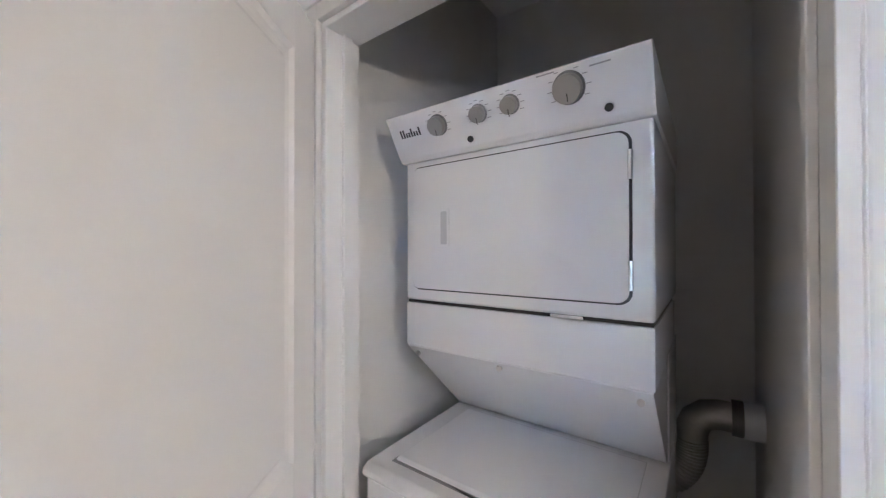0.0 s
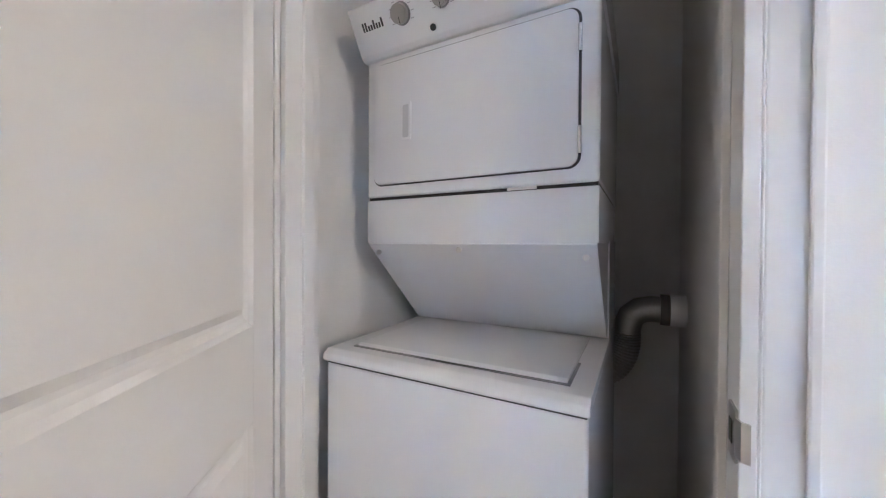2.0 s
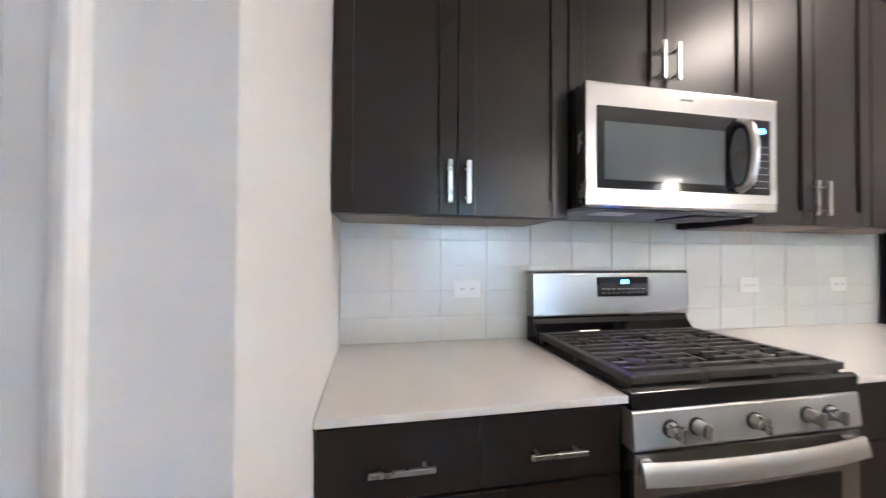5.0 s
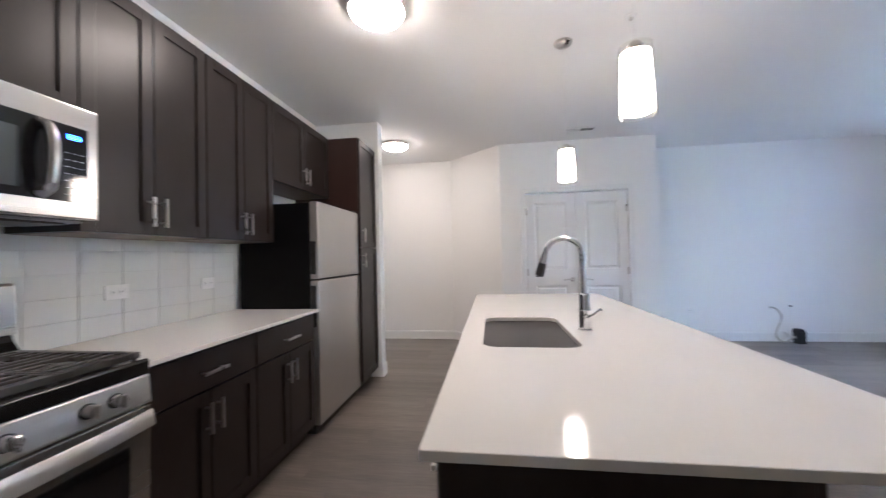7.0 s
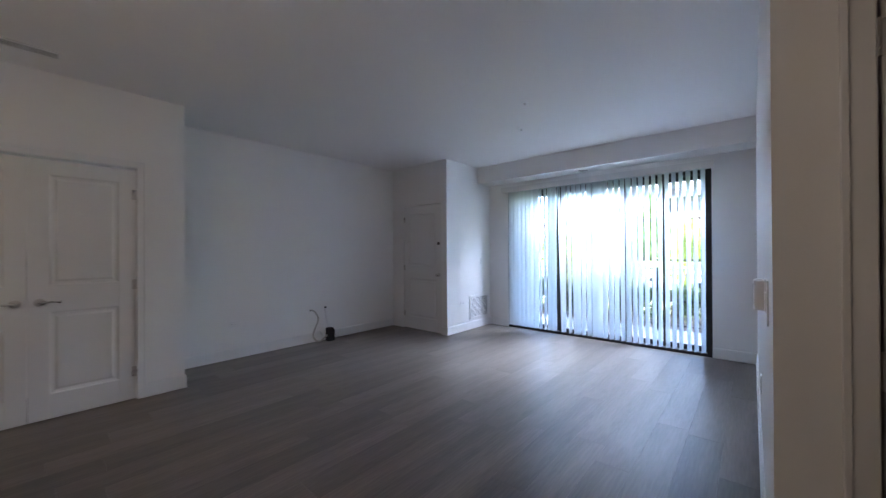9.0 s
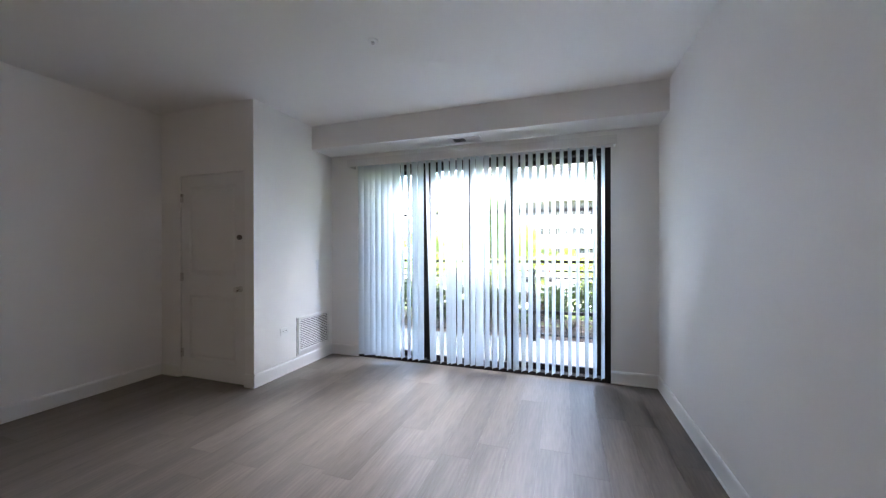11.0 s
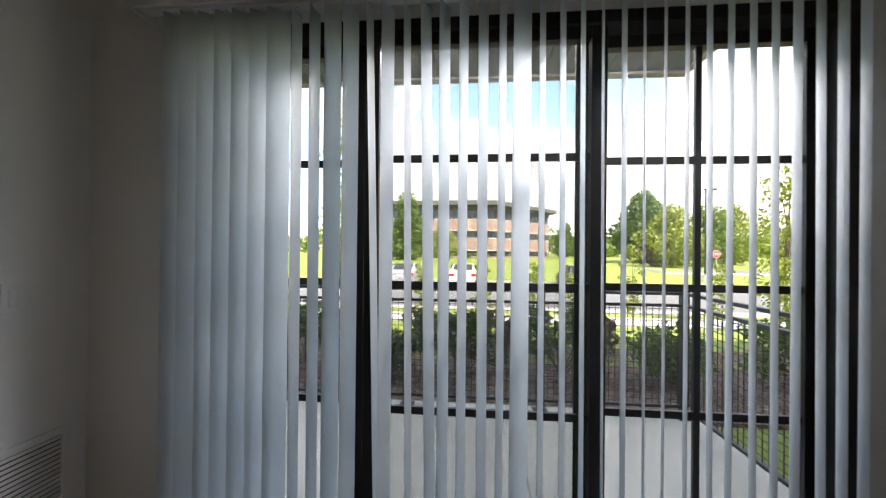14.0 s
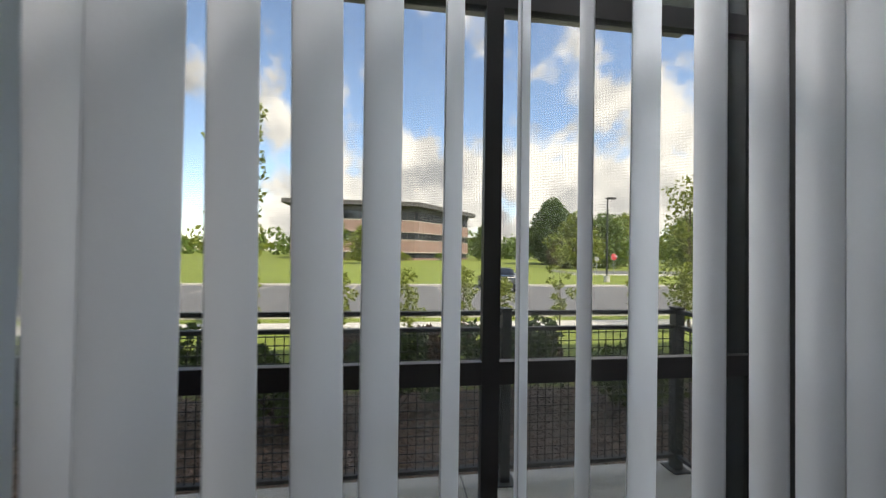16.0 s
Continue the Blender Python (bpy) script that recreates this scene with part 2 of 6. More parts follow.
RAILM = mat("black_railing", (0.018, 0.018, 0.019), 0.5, var=0.1, scale=10)
SUBFLOOR = mat("floor_joint", (0.06, 0.052, 0.046), 0.9, var=0.05, scale=10)
SINKST = mat("sink_stainless", (0.22, 0.205, 0.19), 0.14, metal=1.0, var=0.06, scale=6, stretch=(1, 0.08, 1), grain=0.07, gscale=160, bump=0.05, bscale=400)
DKNICK = mat("dark_nickel", (0.16, 0.15, 0.14), 0.3, metal=1.0, var=0.05, scale=20)
FACADE = mat("facade_siding", (0.30, 0.29, 0.27), 0.8, var=0.08, scale=1.5, grain=0.06, gscale=60)
GRASS = mat("lawn", (0.165, 0.210, 0.028), 0.9, var=0.22, scale=0.25, grain=0.25, gscale=6, bump=0.6, bscale=40)
MULCH = mat("mulch", (0.145, 0.102, 0.080), 0.95, var=0.25, scale=1.2, grain=0.5, gscale=55, bump=0.8, bscale=60)
ASPHALT = mat("asphalt", (0.13, 0.13, 0.135), 0.9, var=0.1, scale=0.3, grain=0.1, gscale=40)
PAVE = mat("sidewalk_concrete", (0.50, 0.48, 0.44), 0.9, var=0.08, scale=0.8, grain=0.06, gscale=40)
BRICKM = mat("far_brick", (0.30, 0.195, 0.165), 0.9, var=0.10, scale=0.4, grain=0.12, gscale=4)
BAND = mat("precast_band", (0.52, 0.48, 0.42), 0.85, var=0.06, scale=0.5)
ROOFM = mat("dark_roof_edge", (0.09, 0.085, 0.085), 0.7, var=0.06, scale=0.6)
FARGL = mat("far_window_glass", (0.03, 0.036, 0.045), 0.12, var=0.3, scale=0.5, spec=0.6)
MULL = mat("far_mullion", (0.14, 0.13, 0.13), 0.6)
BARK = mat("bark", (0.11, 0.085, 0.065), 0.95, var=0.2, scale=6, grain=0.2, gscale=30, bump=0.5, bscale=40)
def leaf(name, c, share=0.3):
    m = translucent(name, c, (c[0] * 1.6, c[1] * 1.5, c[2] * 0.8), share, 0.55)
    return m
LEAF_D = leaf("leaf_dark", (0.070, 0.115, 0.036))
LEAF_M = leaf("leaf_mid", (0.100, 0.155, 0.032))
LEAF_L = leaf("leaf_light", (0.185, 0.225, 0.042))
LEAF_R = leaf("leaf_russet", (0.13, 0.075, 0.055))
CAR_S = mat("car_silver", (0.42, 0.43, 0.45), 0.28, metal=0.5, var=0.02, coat=0.6)
CAR_K = mat("car_black", (0.018, 0.019, 0.022), 0.22, metal=0.2, var=0.02, coat=0.6)
CAR_W = mat("car_white", (0.62, 0.62, 0.61), 0.3, var=0.02, coat=0.6)
CAR_R = mat("car_red", (0.38, 0.02, 0.018), 0.28, var=0.02, coat=0.6)
CARGL = mat("car_glass", (0.012, 0.013, 0.015), 0.08, var=0.05)
TAIL = mat("tail_light", (0.42, 0.012, 0.010), 0.25, var=0.05)
PLATE = mat("plate_white", (0.7, 0.7, 0.72), 0.5)
SIGNR = mat("sign_red", (0.50, 0.018, 0.022), 0.5, var=0.03)
GALV = mat("galvanised", (0.36, 0.36, 0.37), 0.5, metal=0.6)

# ---------------------------------------------------------------- mesh helpers
ORIGIN = {}


def thing(name, loc, label, category, group="", kind=""):
    e = new(name)
    e.location = loc
    e.empty_display_size = 0.1
    ORIGIN[e.name] = Vector(loc)
    return tagged(e, label, category, group, kind)


def link(name, bm, material, loc=(0, 0, 0), smooth=False):
    me = bpy.data.meshes.new(name)
    bmesh.ops.translate(bm, verts=bm.verts, vec=-Vector(loc))
    bm.to_mesh(me)
    bm.free()
    me.materials.append(material)
    if smooth:
        for p in me.polygons:
            p.use_smooth = True
        me.set_sharp_from_angle(angle=radians(38))
    return new(name, me)


def part(name, bm, material, parent, label="", smooth=False):
    """One mesh under a thing or a part; bm is in world metres."""
    root = ORIGIN[parent.name]
    ob = link(name, bm, material, root, smooth)
    ob.parent = parent
    ORIGIN[ob.name] = root
    return tagged(ob, label)


def solid(name, bm, material, label, category="", kind="structure", smooth=False, group=""):
    ob = link(name, bm, material, smooth=smooth)
    ORIGIN[ob.name] = Vector((0, 0, 0))
    return tagged(ob, label, category, group, kind)


def B(*boxes, bevel=0.0, seg=1):
    """A bmesh of boxes (x0, y0, z0, x1, y1, z1), edges bevelled."""
    bm = bmesh.new()
    for x0, y0, z0, x1, y1, z1 in boxes:
        m = Matrix.Translation(((x0 + x1) / 2, (y0 + y1) / 2, (z0 + z1) / 2)) @ Matrix.Diagonal((abs(x1 - x0), abs(y1 - y0), abs(z1 - z0), 1))
        bmesh.ops.create_cube(bm, size=1, matrix=m)
    if bevel:
        bmesh.ops.bevel(bm, geom=bm.edges[:], offset=bevel, segments=seg, affect="EDGES", profile=0.6)
    return bm


def C(center, r, depth, axis="z", r2=None, seg=24, bevel=0.0, bm=None):
    """A cylinder or cone frustum about an axis, centred."""
    bm = bm or bmesh.new()
    turn = {"z": Matrix.Identity(4), "x": Matrix.Rotation(radians(90), 4, "Y"), "y": Matrix.Rotation(radians(-90), 4, "X")}[axis]
    made = bmesh.ops.create_cone(bm, cap_ends=True, cap_tris=False, segments=seg, radius1=r, radius2=r if r2 is None else r2, depth=depth,
                                 matrix=Matrix.Translation(center) @ turn)
    if bevel:
        rims = [e for e in {e for v in made["verts"] for e in v.link_edges} if any(len(f.verts) > 4 for f in e.link_faces)]
        bmesh.ops.bevel(bm, geom=rims, offset=bevel, segments=2, affect="EDGES", profile=0.6)
    return bm


def tube(points, r, seg=10, bm=None, radii=None, close=True):
    """A tube swept along points."""
    bm = bm or bmesh.new()
    pts = [Vector(p) for p in points]
    rings, up = [], Vector((0.13, 0.21, 0.97)).normalized()
    for i, p in enumerate(pts):
        d = (pts[min(i + 1, len(pts) - 1)] - pts[max(i - 1, 0)]).normalized()
        a = d.cross(up)
        if a.length < 0.05:
            a = d.cross(Vector((1, 0, 0)))
        a.normalize()
        b = d.cross(a).normalized()
        up = a.cross(d)
        rr = radii[i] if radii else r
        rings.append([bm.verts.new(p + (a * math.cos(2 * math.pi * k / seg) + b * math.sin(2 * math.pi * k / seg)) * rr) for k in range(seg)])
    for i in range(len(rings) - 1):
        for k in range(seg):
            bm.faces.new((rings[i][k], rings[i][(k + 1) % seg], rings[i + 1][(k + 1) % seg], rings[i + 1][k]))
    if close:
        bm.faces.new(rings[0]); bm.faces.new(rings[-1])
    return bm


def lathe(center, profile, seg=32, bm=None):
    """Turned about z: profile of (radius, height)."""
    bm = bm or bmesh.new()
    c = Vector(center)
    rings = [[bm.verts.new(c + Vector((r * math.cos(2 * math.pi * k / seg), r * math.sin(2 * math.pi * k / seg), z))) for k in range(seg)] for r, z in profile]
    for i in range(len(rings) - 1):
        for k in range(seg):
            bm.faces.new((rings[i][k], rings[i][(k + 1) % seg], rings[i + 1][(k + 1) % seg], rings[i + 1][k]))
    return bm


def prism(outline, lo, hi, axis="y", bevel=0.0, seg=2):
    """An outline in the plane across the axis, drawn out from lo to hi. axis y: (x, z); z: (x, y); x: (y, z)."""
    bm = bmesh.new()
    def at(a, b, h):
        return {"y": (a, h, b), "z": (a, b, h), "x": (h, a, b)}[axis]
    low = [bm.verts.new(at(a, b, lo)) for a, b in outline]
    top = [bm.verts.new(at(a, b, hi)) for a, b in outline]
    n = len(outline)
    bm.faces.new(low); bm.faces.new(top)
    for i in range(n):
        bm.faces.new((low[i], low[(i + 1) % n], top[(i + 1) % n], top[i]))
    bmesh.ops.recalc_face_normals(bm, faces=bm.faces)
    if bevel:
        bmesh.ops.bevel(bm, geom=bm.edges[:], offset=bevel, segments=seg, affect="EDGES", profile=0.6)
    return bm


def curve(points, n=8):
    """Smooth points through the given ones (Catmull-Rom)."""
    p = [Vector(q) for q in points]
    p = [p[0] * 2 - p[1], *p, p[-1] * 2 - p[-2]]
    out = []
    for i in range(1, len(p) - 2):
        for k in range(n):
            t = k / n
            out.append(0.5 * ((2 * p[i]) + (p[i + 1] - p[i - 1]) * t + (2 * p[i - 1] - 5 * p[i] + 4 * p[i + 1] - p[i + 2]) * t * t
                              + (3 * p[i] - p[i - 1] - 3 * p[i + 1] + p[i + 2]) * t ** 3))
    return [*out, p[-2]]


def rounded(x0, y0, x1, y1, r, n=5):
    """A rounded rectangle's outline."""
    out = []
    for cx, cy, a in ((x1 - r, y1 - r, 0), (x0 + r, y1 - r, 90), (x0 + r, y0 + r, 180), (x1 - r, y0 + r, 270)):
        out += [(cx + r * math.cos(radians(a + 90 * k / n)), cy + r * math.sin(radians(a + 90 * k / n))) for k in range(n + 1)]
    return out


# ---------------------------------------------------------------- structure
H = 2.74
XW, YS, YN, XE, YL = 8.42, 0.985, 5.86, 4.30, 4.605   # window wall, south wall, living wall, hall partition, grille wall
CX = 1.10                                              # laundry front wall

solid("wall_kitchen", B((-0.12, -1.30, 0, 0, 4.24, H)), WALL, "white painted kitchen wall behind the cabinets", "wall")
solid("wall_laundry_side", B((0, -0.165, 0, CX - 0.10, 0, H), (CX - 0.10, -0.12, 0, CX, 0, H)), WALL, "white painted partition between laundry closet and kitchen", "wall")
solid("wall_laundry_front", B((CX - 0.10, -0.175, 0, CX, -0.12, H), (CX - 0.10, -1.105, 2.12, CX, -0.175, H), (CX - 0.10, -2.30, 0, CX, -1.105, H)), WALL,
      "white painted wall with the laundry closet opening", "wall")
solid("wall_laundry_left", B((0, -1.28, 0, CX - 0.10, -1.17, H)), WALL, "white painted side wall inside the laundry closet", "wall")
solid("wall_hall_south", B((CX - 0.10, -2.42, 0, XE + 0.12, -2.30, H)), WALL, "plain white painted wall", "wall")
solid("wall_hall_east", B((XE, 0.80, 0, XE + 0.12, YS - 0.12, H), (XE, -0.03, 2.06, XE + 0.12, 0.80, H), (XE, -2.30, 0, XE + 0.12, -0.03, H)), WALL,
      "white painted wall with a bedroom door", "wall")
solid("wall_south", B((XE, YS - 0.12, 0, XW + 0.2, YS, H)), WALL, "white painted living room wall with thermostat", "wall")
WY0, WY1, WZ = 1.395, 4.215, 2.30
solid("wall_window", B((XW, YS, 0, XW + 0.2, WY0, H), (XW, WY1, 0, XW + 0.2, YL + 0.12, H), (XW, WY0, WZ, XW + 0.2, WY1, H)), WALL,
      "white painted wall around the balcony door", "wall")
solid("soffit", B((8.05, YS, 2.47, XW, YL, H)), WALL, "white painted soffit above the balcony door", "soffit")
NX = 7.222
solid("wall_grille", B((NX + 0.12, YL, 0, XW, YL + 0.12, H)), WALL, "white painted wall with the return air grille", "wall")
ND0, ND1 = 4.715, 5.585
solid("wall_nook", B((NX, YL, 0, NX + 0.12, ND0, H), (NX, ND0, 2.07, NX + 0.12, ND1, H), (NX, ND1, 0, NX + 0.12, YN, H)), WALL,
      "white painted wall with a closet door", "wall")
solid("wall_living", B((3.98, YN, 0, NX + 0.12, YN + 0.12, H)), WALL, "white painted long living room wall", "wall")
DY = 5.207
DD0, DD1 = 2.338, 3.622
solid("wall_closet", B((2.02, DY, 0, DD0, DY + 0.12, H), (DD0, DY, 2.07, DD1, DY + 0.12, H), (DD1, DY, 0, 3.98, DY + 0.12, H), (3.86, DY + 0.12, 0, 3.98, YN + 0.12, H)), WALL,
      "white painted wall with the double closet doors", "wall")
solid("wall_closet_back", B((1.9, 5.98, 0, 3.86, 6.05, H)), WALL, "plain wall behind the closet", "wall")
solid("wall_hall_angle", prism([(2.02, DY), (1.29, 5.87), (1.37, 5.96), (2.09, DY + 0.10)], 0, H, "z"), WALL, "white painted angled entry wall", "wall")
solid("wall_hall_north", B((-1.80, 5.87, 0, 1.30, 5.99, H)), WALL, "white painted entry wall in warm lamp light", "wall")
solid("wall_hall_west", B((-1.92, 4.12, 0, -1.80, 5.99, H)), WALL, "plain white painted entry wall", "wall")
solid("wall_stub", B((-1.80, 4.11, 0, 0.70, 4.24, H)), WALL, "white painted wall end beside the pantry cabinet", "wall")
solid("ceiling", B((-2.0, -2.45, H, XW + 0.2, 6.1, H + 0.2)), CEIL, "white painted flat ceiling", "ceiling")


def baseboard(x0, y0, x1, y1, side):
    """A board on the wall line from one point to the other; side: +1 stands off to the left of the way."""
    d = Vector((x1 - x0, y1 - y0, 0))
    n = Vector((-d.y, d.x, 0)).normalized() * side
    bm = bmesh.new()
    prof = [(0.0, 0.0), (0.016, 0.0), (0.016, 0.012), (0.012, 0.016), (0.012, 0.105), (0.009, 0.118), (0.004, 0.125), (0.0, 0.125)]
    ends = []
    for p in (Vector((x0, y0, 0)), Vector((x1, y1, 0))):
        ends.append([bm.verts.new(p + n * a + Vector((0, 0, z + 0.001))) for a, z in prof])
    for i in range(len(prof)):
        bm.faces.new((ends[0][i], ends[1][i], ends[1][(i + 1) % len(prof)], ends[0][(i + 1) % len(prof)]))
    bm.faces.new(ends[0]); bm.faces.new(ends[1])
    bmesh.ops.recalc_face_normals(bm, faces=bm.faces)
    solid("baseboard", bm, TRIM, "white painted baseboard", "baseboard")


for seg in ((XE, YS, XW, YS, 1), (XW, YS, XW, WY0, 1), (XW, WY1, XW, YL, 1), (XW, YL, NX, YL, 1), (NX, YL - 0.016, NX, ND0, 1), (NX, ND1, NX, YN, 1), (NX, YN, 3.98, YN, 1),
            (3.98, YN, 3.98, DY - 0.016, 1), (3.98, DY, DD1 + 0.065, DY, 1), (DD0 - 0.065, DY, 2.02, DY, 1), (2.02, DY, 1.29, 5.87, 1), (1.29, 5.87, -1.8, 5.87, 1),
            (-1.8, 4.24, 0.70, 4.24, 1), (0.70, 4.256, 0.70, 4.094, 1), (CX, -0.12, CX, 0.0, -1), (CX + 0.016, 0, 0.66, 0, -1), (CX, -2.3, CX, -1.15, -1), (XE, YS + 0.016, XE, 0.865, -1), (XE, -0.095, XE, -2.3, -1)):
    baseboard(*seg)


def casing(name, axis, face, lo, hi, top, side, w=0.062):
    """Door trim round an opening. axis: that along which the wall runs; face: the wall's plane; side: the way it stands off."""
    t = 0.017
    def bx(a0, a1, z0, z1, d0=0.0, d1=1.0):
        f0, f1 = face + side * t * d0, face + side * t * d1
        return (a0, min(f0, f1), z0, a1, max(f0, f1), z1) if axis == "x" else (min(f0, f1), a0, z0, max(f0, f1), a1, z1)
    bm = B(bx(lo - w, lo - 0.004, 0.001, top + w), bx(hi + 0.004, hi + w, 0.001, top + w), bx(lo - 0.004, hi + 0.004, top + 0.004, top + w), bevel=0.003, seg=2)
    step = B(bx(lo - w, lo - w + 0.014, 0.001, top + w, 1.0, 1.45), bx(hi + w - 0.014, hi + w, 0.001, top + w, 1.0, 1.45), bx(lo - w + 0.014, hi + w - 0.014, top + w - 0.014, top + w, 1.0, 1.45), bevel=0.003, seg=2)
    me = bpy.data.meshes.new("tmp"); step.to_mesh(me); step.free(); bm.from_mesh(me); bpy.data.meshes.remove(me)
    solid(name, bm, TRIM, "white painted door trim", "trim")


casing("trim_laundry", "y", CX, -1.105, -0.175, 2.12, 1, 0.058)
casing("trim_bedroom", "y", XE, -0.03, 0.80, 2.06, -1)
casing("trim_closet", "x", DY, DD0, DD1, 2.07, -1)
for piece in ((CX - 0.105, -1.105, 0, CX + 0.004, -1.086, 2.105), (CX - 0.105, -0.194, 0, CX + 0.020, -0.175, 2.105), (CX - 0.105, -1.105, 2.105, CX + 0.004, -0.175, 2.12), (CX + 0.0005, -0.1749, 0, CX + 0.020, -0.1712, 2.12),
      (CX - 0.075, -1.086, 0, CX - 0.045, -1.075, 2.105), (CX - 0.075, -0.205, 0, CX - 0.045, -0.194, 2.105)):
    solid("jamb_laundry", B(piece, bevel=0.0015), TRIM, "white painted closet door jamb", "trim")
plate = thing("strike_plate", (CX - 0.02, -0.194, 0.99), "brushed nickel strike plate on the closet jamb", "strike plate")
part("plate", B((CX - 0.020, -0.1975, 0.955, CX + 0.019, -0.1935, 1.025), bevel=0.001), NICKEL, plate)
part("lip", prism([(CX + 0.017, -0.1975), (CX + 0.032, -0.194), (CX + 0.036, -0.185), (CX + 0.033, -0.185), (CX + 0.028, -0.1925), (CX + 0.017, -0.1945)], 0.965, 1.015, "z"), NICKEL, plate)
part("hole", B((CX - 0.012, -0.1985, 0.975, CX + 0.006, -0.1974, 1.005)), DARKP, plate)


# ---------------------------------------------------------------- doors
def ring_panel(bm, x0, x1, z0, z1, y, out):
    """A moulded raised panel on a door face at y; out: +1 or -1, the way the face looks."""
    steps = ((0.0, 0.0), (0.010, -0.007), (0.022, -0.010), (0.030, -0.010), (0.046, -0.002))
    loops = []
    for inset, d in steps:
        loops.append([bm.verts.new((a, y + out * d, b)) for a, b in ((x0 + inset, z0 + inset), (x1 - inset, z0 + inset), (x1 - inset, z1 - inset), (x0 + inset, z1 - inset))])
    for p, q in zip(loops, loops[1:]):
        for i in range(4):
            bm.faces.new((p[i], p[(i + 1) % 4], q[(i + 1) % 4], q[i]))
    bm.faces.new(loops[-1])
    bmesh.ops.recalc_face_normals(bm, faces=bm.faces)


def panel_door(name, width, height, label, hinge_side=1, knob="lever", hinges=True, handle_z=0.93):
    """A two-panel door at the origin: hinge at x 0, leaf along +x, faces at y 0 and -0.035."""
    e = thing(name, (0, 0, 0), label, "door", kind="structure")
    s, t = 0.112, 0.035
    z0, z1, z2, z3 = 0.20, 0.850, 1.058, height - 0.115
    part("stile", B((0, -t, 0.008, s, 0, height), bevel=0.0015), DOORP, e)
    part("stile", B((width - s, -t, 0.008, width, 0, height), bevel=0.0015), DOORP, e)
    for a, b in ((0.008, z0), (z1, z2), (z3, height)):
        part("rail", B((s, -t, a, width - s, 0, b)), DOORP, e)
    for a, b in ((z0, z1), (z2, z3)):
        bm = bmesh.new()
        ring_panel(bm, s, width - s, a, b, 0, 1)
        ring_panel(bm, s, width - s, a, b, -t, -1)
        part("panel", bm, DOORP, e)
    if hinges:
        for z in (0.25, 1.03, height - 0.22):
            h = part("hinge", C((-0.005, 0.004, z), 0.0065, 0.09, seg=12), NICKEL, e, "brushed nickel hinge", True)
            part("hinge_leaf", B((0.001, 0.0002, z - 0.044, 0.026, 0.0022, z + 0.044)), NICKEL, h)
    for y, o in ((0, 1), (-t, -1)):
        if knob == "lever":
            x = width - 0.06
            r = part("rosette", C((x, y + o * 0.005, handle_z), 0.031, 0.010, "y", seg=28, bevel=0.002), NICKEL, e, "brushed nickel rosette", True)
            part("lever", tube(curve([(x, y + o * 0.008, handle_z), (x, y + o * 0.040, handle_z), (x - 0.014, y + o * 0.052, handle_z), (x - 0.06, y + o * 0.055, handle_z + 0.003), (x - 0.115, y + o * 0.050, handle_z - 0.004)], 6), 0.008, 12), NICKEL, r, "", True)
        elif knob == "knob":
            x = width - 0.06
            r = part("knob", lathe((0, 0, 0), [(0.030, 0), (0.030, 0.006), (0.012, 0.012), (0.011, 0.030), (0.024, 0.040), (0.028, 0.052), (0.024, 0.062), (0.0, 0.066)], 24), NICKEL, e, "brushed nickel knob", True)
            for v in r.data.vertices:
                a, b, c = v.co
                v.co = (x + a, y + o * c, handle_z + b)
            d = part("deadbolt", C((x, y + o * 0.010, 1.43), 0.024, 0.020, "y", seg=24, bevel=0.003), DKNICK, e, "dark nickel deadbolt", True)
            part("thumb_turn", B((x - 0.005, y + min(0, o) * 0.036 + max(0, o) * 0.018, 1.413, x + 0.005, y + max(0, o) * 0.036 + min(0, o) * 0.018, 1.447), bevel=0.002), DKNICK, d)
    return e


closet_l = panel_door("door_closet", 0.634, 2.05, "white two-panel closet door, closed, with nickel lever")
closet_r = copy_thing(closet_l, Matrix.Identity(4))
closet_l.matrix_basis = Matrix(((1, 0, 0, DD0 + 0.006), (0, -1, 0, DY + 0.012), (0, 0, 1, 0), (0, 0, 0, 1)))
closet_r.matrix_basis = Matrix(((-1, 0, 0, DD1 - 0.006), (0, -1, 0, DY + 0.012), (0, 0, 1, 0), (0, 0, 0, 1)))
laundry_door = panel_door("door_laundry", 0.88, 2.095, "white two-panel laundry closet door, standing open", knob="lever", hinges=False)
LAUNDRY_SWING = 34.0
laundry_door.matrix_basis = pose(CX + 0.022, -1.100, 0, 0, 0, LAUNDRY_SWING) @ Matrix.Translation((0.006, -0.004, 0))
solid("wall_nook_back", B((NX + 0.125, YL + 0.125, 0, NX + 0.20, YN + 0.12, H)), WALL, "plain wall behind the closet door", "wall")
solid("wall_bedroom", B((XE + 0.125, -0.20, 0, XE + 0.20, YS - 0.125, H)), WALL, "plain wall behind the bedroom door", "wall")
nook_door = panel_door("door_nook", ND1 - ND0 - 0.014, 2.064, "white two-panel door, closed, with knob and deadbolt", knob="knob")
nook_door.matrix_basis = pose(NX + 0.012, ND1 - 0.007, 0, 0, 0, -90) @ Matrix.Diagonal((1, -1, 1, 1))
bed_door = panel_door("door_bedroom", 0.816, 2.035, "white two-panel bedroom door, closed", knob="lever")
bed_door.matrix_basis = pose(XE + 0.012, 0.793, 0, 0, 0, -90) @ Matrix.Diagonal((1, -1, 1, 1))

